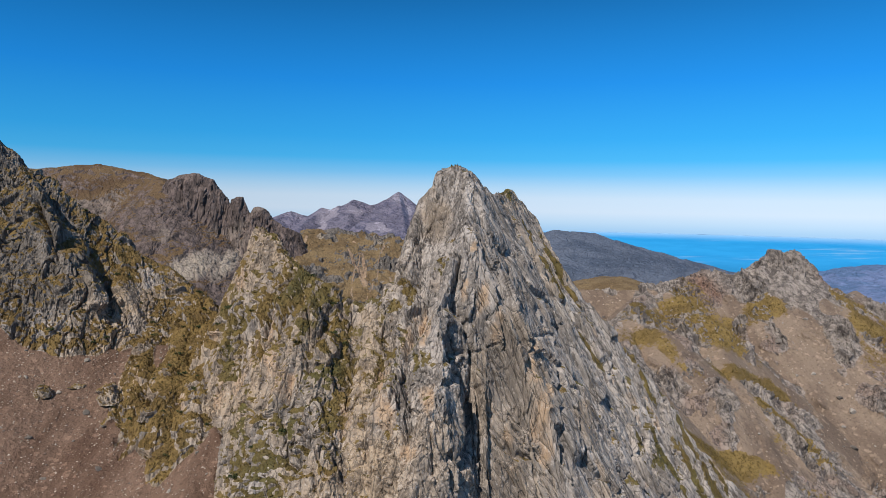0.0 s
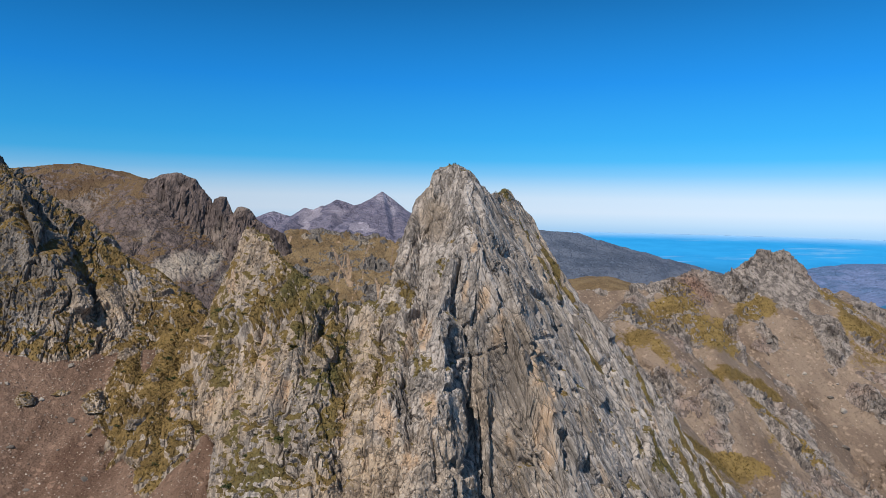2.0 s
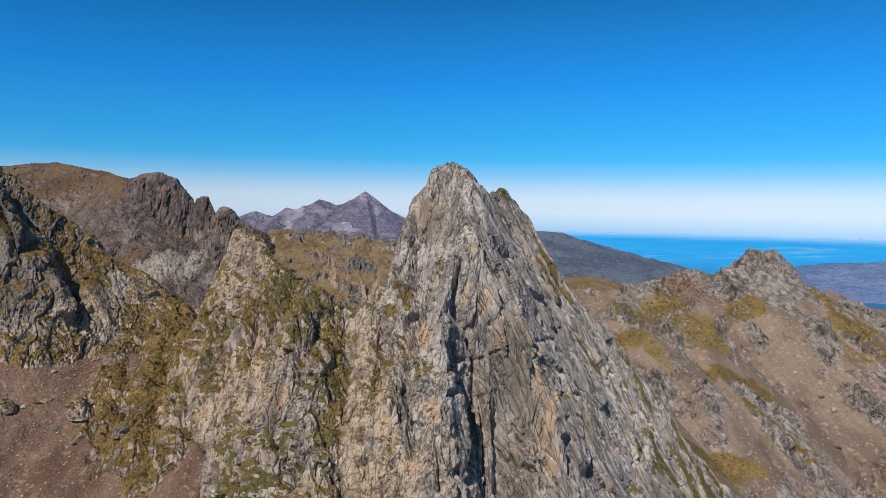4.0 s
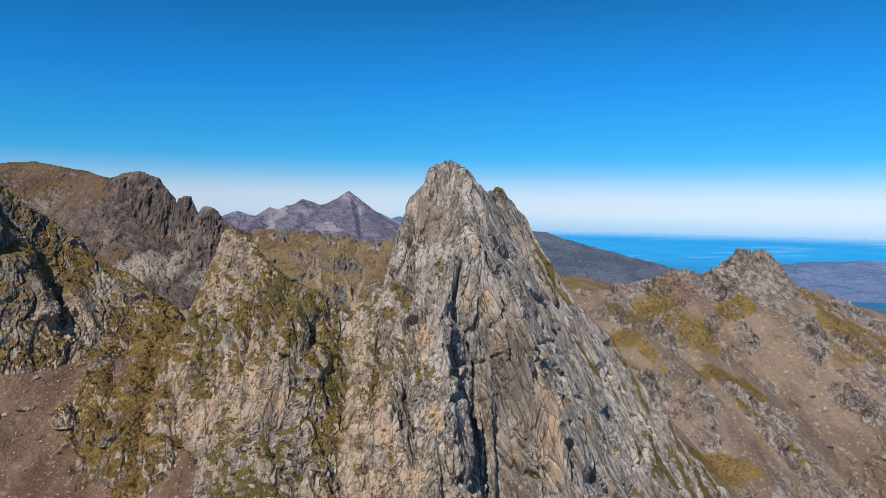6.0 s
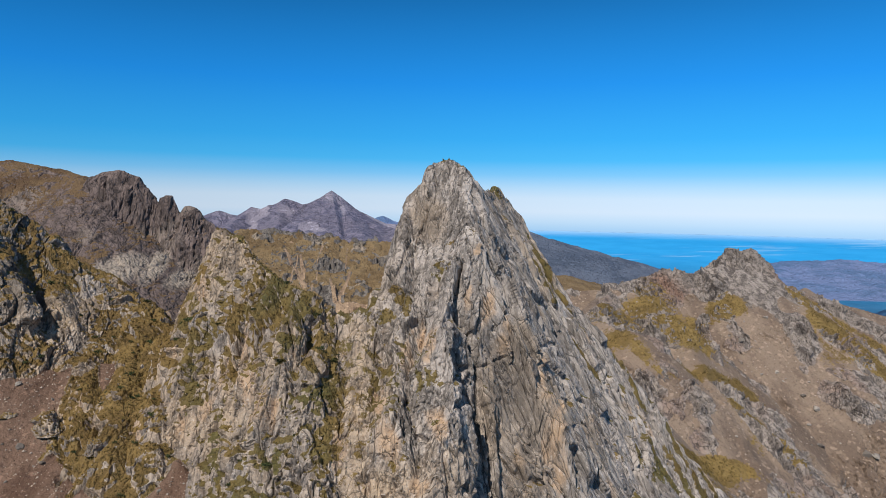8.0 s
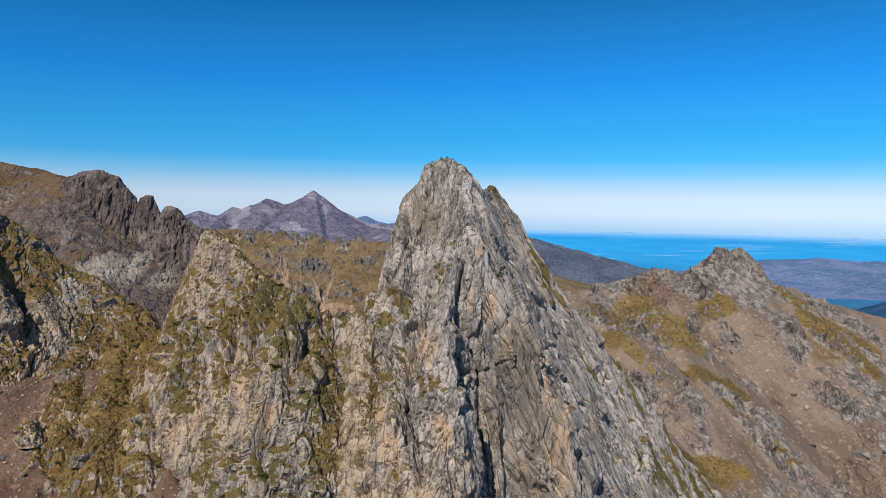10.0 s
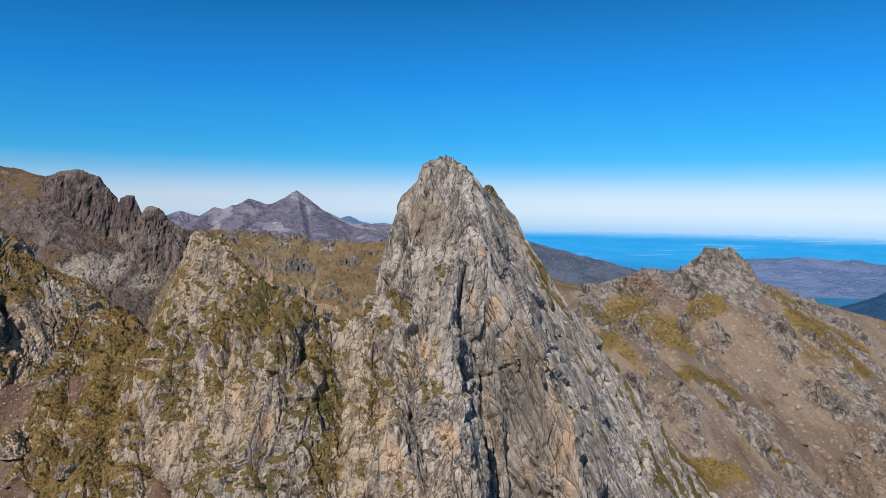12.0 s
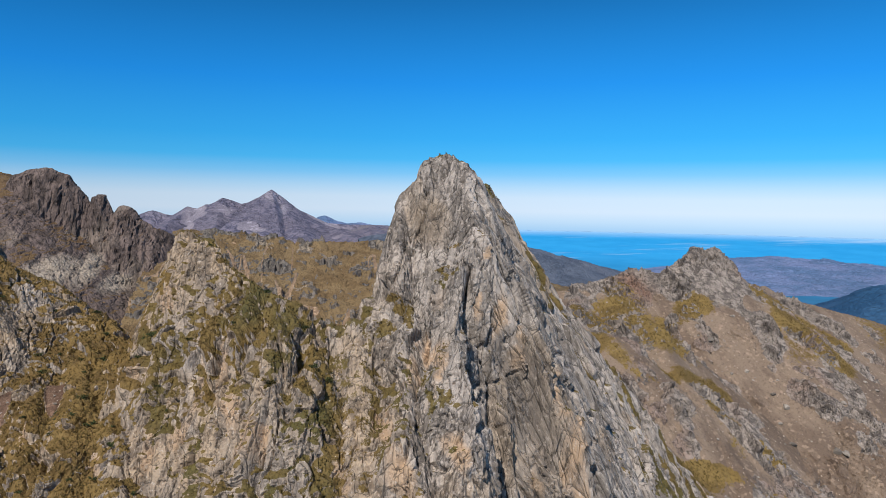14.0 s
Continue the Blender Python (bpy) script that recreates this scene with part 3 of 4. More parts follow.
warm = np.maximum(warm, spots(((8.9, 189.8, 0.9, 1.6), (6.8, 178, 0.9, 3.4), (11.4, 175.7, 1.2, 4.6), (15.6, 168.7, 1.6, 5.8), (25.4, 155.3, 1.2, 6.9), (27, 144.9, 2.3, 8.2), (28.5, 134.4, 1.8, 5), (-13.2, 148.6, 3, 4.3),
                               (-16.3, 153.6, 1.4, 3.6), (-3.4, 153.5, 3, 2.1), (-4.8, 167.5, 1.2, 2.9), (-50.5, 163.2, 1.7, 4.8), (-46.3, 157.1, 2.7, 4.8), (-41.4, 153.1, 2, 5), (-68.6, 174.8, 3.5, 3.1), (-7.9, 141.3, 1.8, 1.4))))
olive = spots(((-44, 183, 4.5, 2.6), (-46.4, 176.5, 2.2, 6.9), (-43.2, 178.8, 3.2, 7), (-51.3, 171.6, 1.9, 2.8), (-35.9, 171.6, 4.4, 5.5), (-37.3, 166.1, 3.5, 3.1), (-44.6, 162, 2.5, 1.5), (-29.8, 155.3, 4.2, 2.2), (-29, 143.8, 3.9, 3),
               (-39, 142.1, 2.7, 4.1), (-66.9, 149.1, 2.5, 10.4), (-54.8, 143.2, 3.2, 11.8), (-72.3, 170.4, 3.9, 2.7), (-74.2, 164.1, 3.5, 2.8)))
tussock = spots(((-6.7, 160.7, 0.9, 6.4), (-14.3, 171.7, 4.4, 2.3), (-9.3, 176.3, 3.8, 3.2), (-18.6, 168, 2.9, 2.3), (-11.3, 179, 3.3, 1.6), (0.2, 184.7, 2.3, 1.3), (-0.6, 182.1, 1.5, 1.3), (2.4, 190.6, 1.8, 1), (-4.3, 161.9, 2.3, 2.8),
                 (-13.2, 144.8, 1.8, 2), (68, 122, 2.4, 6.4), (75.4, 115, 3.5, 6.5), (91.5, 114.3, 4.5, 8), (32.8, 190.6, 1.5, 6.2)))
veg = np.maximum(veg, 0.62 * np.maximum(olive, tussock) * smooth(-0.1, 0.25, up) * front)
green = np.clip(smooth(-80, -62, p[:, 0]) * (0.55 + 0.8 * fbm(p * 0.09, 3, 75)) + 0.4 * olive, 0, 1)
tan = np.clip((1 - spire_side) * (0.25 * smooth(-40, -55, p[:, 0]) + smooth(-0.5, 0.15, fbm(p * 0.06, 3, 72))) * 0.9 + 0.6 * smooth(0.05, 0.35, fbm(p * 0.05, 3, 73)), 0, 1)
tan = np.clip(np.maximum(tan * smooth(-142, -118, p[:, 0]) * smooth(60, 45, p[:, 0]), np.maximum(debris, 0.9 * smooth_face * (p[:, 0] < 10))), 0, 1)
veg = veg * (1 - 0.55 * debris)
# left cliff: browner rock, with its partial shade also painted in by this mask
umber_shade = smooth(-118, -140, p[:, 0] + 14 * fbm(p * 0.05, 3, 76)) * smooth(150, 172, p[:, 2] + 8 * fbm(p * 0.05, 3, 77))
veg = veg * (1 - 0.3 * umber_shade)
slab = smooth(8, 11, p[:, 0]) * smooth(25, 21, p[:, 0] + 2 * ragged) * smooth(176, 164, p[:, 2] + 2 * ragged)
umber_shade = np.maximum.reduce([0.85 * umber_shade, 0.45 * smooth_face, 0.32 * slab])
masks = {"veg": veg, "scree": stony, "warm": warm, "tan": tan, "green": green, "umber_shade": umber_shade, "grain": np.where((p[:, 0] > 9)[:, None], along_dip(verts, 0.42) / (1, 1, 2.0), along_dip(verts, 0.02))}
faces = quads(x.shape)
corner = verts[faces[:, 0]]
loose = blur(np.isin(which, (4, 5)).astype(float), 4)[:-1, :-1].ravel() > 0.5
fx, fz = p[faces[:, 0], 0], p[faces[:, 0], 2]


def thing(name, label, category, group=""):
    ob = new(name)
    return tagged(ob, label, category, group)


def piece(name, parent, pick, label=""):
    ob = sheet(name, verts, faces[pick], near_rock, masks, flat=True)
    ob.parent = parent
    return tagged(ob, label)


spire = thing("rock_spire", "jagged grey limestone spire with orange streaks and grassy ledges", "rock spire")
solid = ~loose
piece("summit", spire, solid & (fx >= -18) & (fz > 186))
piece("front_face", spire, solid & (fx >= -18) & (fx < 10) & (fz <= 186), "grey rock face with deep dark cracks")
piece("long_flank", spire, solid & (fx >= 10) & (fz <= 186), "streaked grey slabs with strips of grass")
buttress = thing("rock_buttress", "broken grey and tan rock buttress with yellow grass tufts", "rock buttress")
for lo, hi in ((-36, -18), (-54, -36), (-74, -54)):
    piece("rib", buttress, solid & (fx >= lo) & (fx < hi))
spur = thing("grassy_spur", "rocky spur covered in dry golden grass", "spur")
for lo, hi in ((-92, -74), (-108, -92), (-124, -108)):
    piece("rib", spur, solid & (fx >= lo) & (fx < hi))
cliff = thing("rock_cliff", "dark steep rock cliff with a deep cleft", "cliff")
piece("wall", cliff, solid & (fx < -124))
ob = sheet("scree_slope", verts, faces[loose], near_rock, masks, flat=True)
tagged(ob, "reddish brown scree slope of fine stones below the cliffs", "scree", kind="structure")
NEAR = dict(p=verts, n=n2.reshape(-1, 3), veg=veg, scree=stony, up=up, y0=p[:, 1])

# ---- the ridge on the right ----
def right_side(x, y):
    return np.stack([group_height(x, y, RIDGE), scree_right(x, y), valley(x, y) - 4])


x, y = grid(50, 430, 226, 560, 0.65)
x, y = follow_slope(x, y, lambda a, b: right_side(a, b).max(0), 480, sideways=0)
stack = right_side(x, y)
which = stack.argmax(0)
z = stack.max(0)
n = soft_normals(x, y, z, 5)
p = np.stack([x, y, z], -1).reshape(-1, 3)
rocky = (which == 0).astype(np.float32)
for _ in range(6):
    rocky[1:-1, 1:-1] = (rocky[1:-1, 1:-1] + rocky[:-2, 1:-1] + rocky[2:, 1:-1] + rocky[1:-1, :-2] + rocky[1:-1, 2:]) / 5
rocky = rocky.ravel() * smooth(0.0, 0.3, fbm(p * 0.03, 3, 82) + 0.6 * smooth(135, 158, p[:, 2]))
def near_line(p, a, b, r):
    ux, uy = b[0] - a[0], b[1] - a[1]
    t = np.clip(((p[:, 0] - a[0]) * ux + (p[:, 1] - a[1]) * uy) / (ux * ux + uy * uy), 0, 1)
    return np.exp(-((p[:, 0] - a[0] - ux * t) ** 2 + (p[:, 1] - a[1] - uy * t) ** 2) / (r * r))


shift = p + 5 * np.stack([fbm(p * 0.05, 3, 91), fbm(p * 0.05, 3, 92), 0 * p[:, 0]], -1)
LEDGES = (((216, 455), (244, 451), 15), ((136, 446), (156, 442), 9), ((141, 402), (133, 356), 9), ((136, 330), (134, 306), 8), ((160, 342), (196, 350), 7), ((162, 322), (176, 306), 7), ((244, 412), (240, 394), 9), ((260, 404), (275, 390), 9),
          ((238, 370), (252, 360), 9), ((288, 456), (318, 434), 11), ((188, 418), (174, 374), 5), ((168, 448), (178, 438), 6), ((200, 448), (206, 434), 8), ((268, 352), (280, 340), 9), ((292, 420), (300, 396), 11))
ledges = np.maximum.reduce([near_line(shift, u, v, r) for u, v, r in LEDGES]) * 1.7 - 0.55 + 0.7 * fbm(p * 0.09, 3, 87)
ledges = np.maximum(ledges, 0.6 * smooth(0.28, 0.42, fbm(p * (0.07, 0.05, 0.05), 4, 88)))
ledges = np.clip(ledges, 0, 1)
rocky = np.maximum(rocky, ledges)
d = rock_relief(p, 0.3 + 0 * p[:, 0], 1.0, 13) * (0.9 + 0.8 * ledges - 0.75 * smooth(34, 20, np.hypot(p[:, 0] - 230, p[:, 1] - 450))) + 1.5 * ledges
soft_ground = 0.7 * fbm(p * 0.05, 4, 83) + 0.12 * fbm(p * 0.6, 3, 84)
verts = p + n.reshape(-1, 3) * (rocky * d * (0.95 + 0.25 * smooth(135, 160, p[:, 2])) + (1 - rocky) * soft_ground)[:, None]
up = normals(*[verts[:, k].reshape(x.shape) for k in range(3)])[..., 2].ravel()
wide = fbm(p * 0.025, 4, 85)


MEADOWS = (((160, 437), (162, 382), 12), ((113, 393), (142, 412), 11), ((107, 357), (122, 336), 7), ((148, 348), (186, 358), 6), ((104, 288), (135, 295), 4.5), ((135, 295), (172, 292), 4), ((256, 437), (266, 404), 4),
           ((262, 414), (282, 388), 7), ((209, 424), (186, 416), 7), ((152, 420), (150, 396), 6), ((168, 330), (182, 312), 6), ((262, 440), (310, 420), 6))
meadow = np.maximum.reduce([near_line(shift, u, v, r) for u, v, r in MEADOWS])
GULLIES = (((220, 410), (223, 371), 14), ((223, 371), (217, 320), 22), ((111, 347), (126, 321), 8), ((126, 321), (150, 300), 9), ((240, 345), (262, 300), 26), ((186, 432), (200, 398), 7), ((150, 345), (150, 315), 6))
gully = np.maximum.reduce([near_line(shift, u, v, r) for u, v, r in GULLIES])
veg = np.clip((1.1 * meadow * (1.0 + 0.8 * wide) + 0.22 + 0.6 * wide - 0.7 * gully) * smooth(0.3, 0.7, up) - 0.3 * ledges * (1 - meadow), 0, 1)
masks = {"veg": veg, "scree": np.clip(1 - smooth(0.2, 0.5, rocky) + gully * (1 - ledges), 0, 1), "warm": np.maximum(0.5 * smooth(0.1, 0.5, fbm(p * 0.04, 3, 86)), near_line(shift, (169, 449), (177, 437), 8)), "grain": along_dip(verts, 0.3 + 0 * p[:, 0])}
ridge = thing("rocky_ridge", "brown rocky ridge with golden grass and scree gullies", "ridge")
f = quads(x.shape)
fx, fy, fz = (p[f[:, 0], k] for k in range(3))
head = (np.hypot(fx - 230, fy - 452) < 30) & (fz > 132)
for name, pick, label in (("rock_head", head, "grey broken rock head on the crest"), ("crest", ~head & (fy > 425 + 0.1 * (fx - 150)), ""), ("slope", ~head & (fy <= 425 + 0.1 * (fx - 150)), "scree and grass slope with outcrops")):
    ob = sheet(name, verts, f[pick], ridge_rock, masks, flat=True)
    ob.parent = ridge
    tagged(ob, label)
RIGHT = dict(p=verts, n=normals(*[verts[:, k].reshape(x.shape) for k in range(3)]).reshape(-1, 3), veg=veg, scree=masks["scree"] * smooth(0.5, 0.2, veg), up=up, y0=p[:, 1])

# ---- far patches ----
def far_patch(name, label, box, step, ridges, mat, relief, seed, veg_bias, stand=6.0, scree_bias=-1.0, lumps=0.0, amount=0.6, splits=(), pale=(), gullies=False, length=1.0):
    x, y = grid(*box, step)
    base = group_height(x, y, ridges)
    z = np.maximum(base, valley(x, y) - stand)
    n = soft_normals(x, y, z, 3)
    p = np.stack([x, y, z], -1).reshape(-1, 3)
    d = rock_relief(p, 0.1 + 0 * p[:, 0], relief, seed, length) * amount
    high = smooth(0, 20, (base - valley(x, y)).ravel())
    steep = 1 - smooth(0.55, 0.9, n[..., 2].ravel())
    ground = lumps * fbm(p * (0.08 / relief), 4, seed + 40)
    verts = p + n.reshape(-1, 3) * (high * (d * (0.3 + 0.7 * steep) + ground))[:, None]
    up = normals(*[verts[:, k].reshape(x.shape) for k in range(3)])[..., 2].ravel()
    wide = fbm(p * (0.03 / relief), 4, seed + 41)
    masks = {"veg": smooth(0.45, 0.8, up + 0.4 * wide + veg_bias), "scree": smooth(0.1, 0.4, fbm(p * (0.05 / relief), 3, seed + 42) + scree_bias),
             "warm": smooth(0.2, 0.5, fbm(p * (0.05 / relief), 3, seed + 43)), "grain": along_dip(verts, 0.1 + 0 * p[:, 0])}
    if gullies:
        crag = smooth(0.12, 0.30, fbm(p * (0.022, 0.022, 0.03), 4, seed + 60)) * high
        verts = verts + n.reshape(-1, 3) * (crag * (4 + 0.5 * d))[:, None]
        masks["veg"] = masks["veg"] * (1 - 0.8 * crag)
        line = vnoise(p * (0.022, 0.004, 0), seed + 50) + 0.2 * vnoise(p * (0.1, 0.02, 0), seed + 51)
        pale_line = np.exp(-(line / 0.05) ** 2) * smooth(-0.1, 0.2, vnoise(p * 0.008, seed + 52))
        masks["scree"] = np.maximum(masks["scree"], pale_line)
        for ax, az_, bx, bz in ((-60, 82, -72, 56), (-72, 56, -78, 30), (-92, 74, -80, 44), (-178, 118, -132, 66), (-150, 110, -138, 80)):
            t = np.clip((p[:, 2] - az_) / (bz - az_), 0, 1)
            off = p[:, 0] + 6 * wide - ax - (bx - ax) * t
            pale_line = np.maximum(pale_line, np.exp(-(off / (2.5 + 3 * t)) ** 2) * (p[:, 2] < az_ + 3) * (p[:, 2] > bz - 3))
        pale_line = np.maximum(pale_line, smooth(0, 0.6, 1.2 - ((p[:, 0] + 10 * wide + 50) / 30) ** 2 - ((p[:, 2] + 8 * wide - 32) / 10) ** 2))
        masks["scree"] = np.maximum(masks["scree"], pale_line)
        masks["veg"] = masks["veg"] * (1 - 0.9 * pale_line)
    if pale:
        masks["warm"] = masks["warm"] * 0.25
    for cx, cz, rx, rz in pale:
        spot = 1.2 - ((p[:, 0] + 12 * wide - cx) / rx) ** 2 - ((p[:, 2] + 12 * wide - cz) / rz) ** 2
        masks["warm"] = np.clip(np.maximum(masks["warm"], spot), 0, 1)
        masks["veg"] = masks["veg"] * (1 - np.clip(spot, 0, 1))
    f = quads(x.shape)
    if not splits:
        return tagged(sheet(name, verts, f, mat, masks, flat=True), label, "mountain")
    top = thing(name, label, "mountain")
    lo = -1e9
    for word, hi, words in splits:
        pick = (p[f[:, 0], 0] >= lo) & (p[f[:, 0], 0] < hi)
        ob = sheet(word, verts, f[pick], mat, masks, flat=True)
        ob.parent = top
        tagged(ob, words)
        lo = hi
    return top


TOWER = []
TOWER.append(([(-522, 1262, 232), (-506, 1250, 246), (-480, 1248, 255), (-449, 1248, 257), (-428, 1250, 248), (-417, 1252, 232), (-402, 1254, 217)], 1.2, 3.6, 6.0, 3.4))
TOWER.append(([(-500, 1240, 215), (-492, 1218, 165), (-486, 1192, 105), (-480, 1165, 60)], 2.8, 2.8, 10.0))
TOWER.append(([(-462, 1235, 225), (-452, 1212, 170), (-446, 1190, 110), (-440, 1165, 60)], 2.8, 2.8, 12.0))
TOWER.append(([(-425, 1238, 205), (-418, 1216, 150), (-412, 1195, 100), (-408, 1170, 55)], 2.6, 2.6, 9.0))
TOWER.append(([(-381, 1250, 216), (-370, 1250, 216)], 6.0, 6.0, 15.0))
TOWER.append(([(-345, 1250, 198), (-334, 1250, 196), (-318, 1250, 179), (-300, 1250, 168), (-270, 1255, 150)], 1.6, 2.4, 10.0, 2.4))
TOWER.append(([(-300, 1245, 160), (-292, 1215, 112), (-286, 1185, 72), (-280, 1160, 45)], 2.0, 2.0, 8.0))
TOWER.append(([(-375, 1242, 180), (-370, 1215, 125), (-365, 1190, 80), (-360, 1165, 45)], 2.8, 2.8, 8.0))
TOWER.append(([(-335, 1240, 165), (-328, 1212, 115), (-322, 1185, 75), (-316, 1160, 45)], 2.6, 2.6, 8.0))
TOWER.append(([(-1100, 1420, 268), (-836, 1410, 268), (-770, 1400, 274), (-707, 1400, 278), (-625, 1390, 266), (-566, 1360, 253), (-522, 1262, 232)], 0.8, 0.8, 20.0))
TOWER.append(([(-545, 1330, 240), (-540, 1262, 190), (-540, 1215, 130), (-545, 1180, 80)], 1.7, 1.7, 6.0))
TOWER.append(([(-590, 1340, 238), (-580, 1270, 190), (-575, 1220, 130), (-575, 1180, 80)], 1.6, 1.6, 6.0))
TOWER.append(([(-640, 1350, 242), (-628, 1280, 196), (-622, 1225, 140), (-620, 1180, 90)], 1.5, 1.5, 6.0))
TOWER.append(([(-700, 1375, 258), (-680, 1290, 200), (-670, 1230, 145), (-665, 1180, 90)], 1.4, 1.4, 6.0))
TOWER.append(([(-820, 1390, 258), (-790, 1280, 190), (-760, 1180, 100)], 1.2, 1.2, 8.0))
MOOR = []
MOOR.append(([(-262, 1350, 155), (-208, 1350, 149), (-72, 1350, 133), (40, 1350, 137), (125, 1360, 133), (185, 1370, 50)], 0.5, 0.46, 20.0, 0.9))
MOOR.append(([(-225, 1340, 146), (-212, 1260, 112), (-200, 1180, 66)], 0.8, 0.8, 6.0, 0.9))
MOOR.append(([(-165, 1340, 138), (-158, 1265, 104), (-140, 1180, 62)], 0.8, 0.8, 6.0, 0.9))
MOOR.append(([(-110, 1340, 130), (-112, 1260, 94), (-108, 1170, 52)], 0.7, 0.7, 6.0, 0.9))
MOOR.append(([(-40, 1340, 126), (-48, 1260, 92), (-55, 1170, 54)], 0.7, 0.7, 6.0, 0.9))
MOOR.append(([(60, 1340, 126), (40, 1260, 98), (30, 1160, 62)], 0.6, 0.6, 6.0, 0.9))
PEAK = []
PEAK.append(([(-1500, 4320, 60), (-1094, 4300, 122), (-1030, 4300, 148), (-968, 4300, 172), (-860, 4300, 138), (-770, 4300, 194), (-715, 4300, 182)], 0.6, 0.45, 5.0, 0.8))
PEAK.append(([(-715, 4300, 182), (-662, 4300, 210), (-630, 4300, 204), (-572, 4300, 249), (-520, 4300, 236), (-464, 4300, 214), (-420, 4300, 224), (-374, 4300, 248), (-330, 4300, 268), (-281, 4300, 306)], 0.6, 0.45, 5.0, 0.8))
PEAK.append(([(-281, 4300, 306), (-194, 4310, 215), (-97, 4320, 140), (11, 4330, 104), (200, 4340, 96), (435, 4350, 92)], 0.5, 0.30, 8.0, 0.8))
PEAK.append(([(-262, 4230, 245), (-225, 4110, 200), (-150, 3820, 130), (-60, 3400, 50), (0, 3000, -10)], 0.45, 0.45, 20.0))
PEAK.append(([(11, 4330, 98), (120, 3800, 74), (260, 3100, 25)], 0.3, 0.3, 10.0))
PEAK.append(([(300, 4340, 86), (350, 3700, 66), (420, 3000, 12)], 0.25, 0.25, 10.0))
PEAK.append(([(435, 4340, 92), (600, 4340, 70)], 0.3, 0.2, 10.0))
PEAK.append(([(-572, 4300, 238), (-570, 4150, 175), (-540, 3800, 100), (-520, 3300, 20)], 0.5, 0.5, 8.0, 0.8))
PEAK.append(([(-770, 4300, 180), (-800, 4050, 120), (-820, 3500, 40)], 0.5, 0.5, 8.0, 0.8))
PEAK.append(([(-1000, 4300, 150), (-1080, 3900, 90), (-1100, 3300, 10)], 0.4, 0.4, 8.0, 0.8))
PEAK.append(([(-420, 4290, 215), (-400, 4000, 120), (-380, 3500, 40)], 0.5, 0.5, 8.0, 0.8))
PEAK.append(([(-100, 4310, 135), (-60, 4000, 90), (0, 3400, 20)], 0.4, 0.4, 8.0, 0.8))
BLUE = [([(-60, 4600, 95), (10, 4600, 140), (45, 4600, 147), (110, 4600, 118), (190, 4600, 96), (280, 4600, 104), (420, 4600, 75)], 0.8, 0.7, 8.0, 0.8)]
HILLS = []
HILLS.append(([(200, 2350, 110), (339, 2300, 124), (387, 2300, 133), (493, 2300, 127), (608, 2300, 96), (743, 2300, 65), (858, 2300, 32), (974, 2300, 5), (1150, 2300, -45)], 0.5, 0.3, 20.0))
HILLS.append(([(387, 2300, 130), (420, 2100, 60), (430, 1900, -20)], 0.4, 0.4, 15.0))
HILLS.append(([(608, 2300, 94), (660, 2100, 30), (680, 1950, -30)], 0.4, 0.4, 15.0))
KNOLL = [([(215, 1000, 95), (256, 1000, 104), (300, 1000, 92)], 0.35, 0.35, 40.0)]
PURPLE = []
PURPLE.append(([(1500, 2620, -30), (1600, 2600, 5), (1705, 2559, 17), (1830, 2535, 28), (2005, 2502, 20), (2150, 2475, 2), (2299, 2446, -12), (2800, 2400, -40)], 0.4, 0.13, 25.0))
PURPLE.append(([(1830, 2535, 26), (1750, 2300, -20), (1650, 2050, -70)], 0.3, 0.3, 15.0))
DARK_HILL = [([(950, 1380, -60), (1050, 1361, -38), (1220, 1330, 45), (1500, 1280, 105), (1900, 1200, 110)], 0.5, 0.4, 20.0)]

far_patch("rock_tower", "brown rock tower with rounded pillars beside a grassy plateau", (-1100, -240, 1030, 1500), 2.0, TOWER, tower_rock, 3.4, 101, -0.25, scree_bias=-0.35, lumps=4, amount=0.65, length=0.7, pale=((-412, 100, 34, 24), (-372, 100, 16, 26), (-330, 78, 22, 16)),
          splits=(("plateau", -522, "grassy plateau above dark rock bands"), ("tower", -398, "massive brown rock tower"), ("pillar", -357, "rounded rock pillar"), ("pillar", 1e9, "rounded rock pillar")))
far_patch("grassy_moor", "golden grass moor with rock outcrops and pale gullies", (-300, 330, 1000, 1480), 2.4, MOOR, moor_ground, 2.6, 121, 0.02, scree_bias=-0.15, lumps=9, amount=1.5, gullies=True,
          splits=(("slope", -170, ""), ("slope", -60, ""), ("slope", 1e9, "")))
far_patch("pointed_mountain", "distant pointed mountain with scree flanks, blue grey haze painted in its colours", (-2000, 900, 2500, 4560), 11, PEAK, far_rock, 9.0, 141, -0.5, scree_bias=-0.1, lumps=3, amount=0.35, pale=((-270, 262, 60, 40), (-200, 190, 30, 40)))
far_patch("blue_mountain", "mountain on the horizon, faded to blue by painted haze", (-300, 800, 4250, 4780), 8, BLUE, purple_haze_rock, 6.0, 161, 0.2)
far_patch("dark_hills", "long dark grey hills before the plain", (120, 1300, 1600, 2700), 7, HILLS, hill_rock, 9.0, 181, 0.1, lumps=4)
far_patch("brown_knoll", "smooth brown grassy knoll", (60, 460, 820, 1200), 4, KNOLL, moor_ground, 2.0, 201, 0.4, lumps=2)
far_patch("purple_mountain", "hazy purple mountain beyond a deep valley", (1100, 2900, 1700, 2900), 12, PURPLE, purple_haze_rock, 12.0, 221, 0.0, scree_bias=0.05, lumps=5)
far_patch("wooded_hill", "dark wooded hillside across the valley, tinted blue by painted haze", (850, 1950, 1000, 1600), 9, DARK_HILL, haze_tinted_woods, 8.0, 241, 0.3, lumps=5)

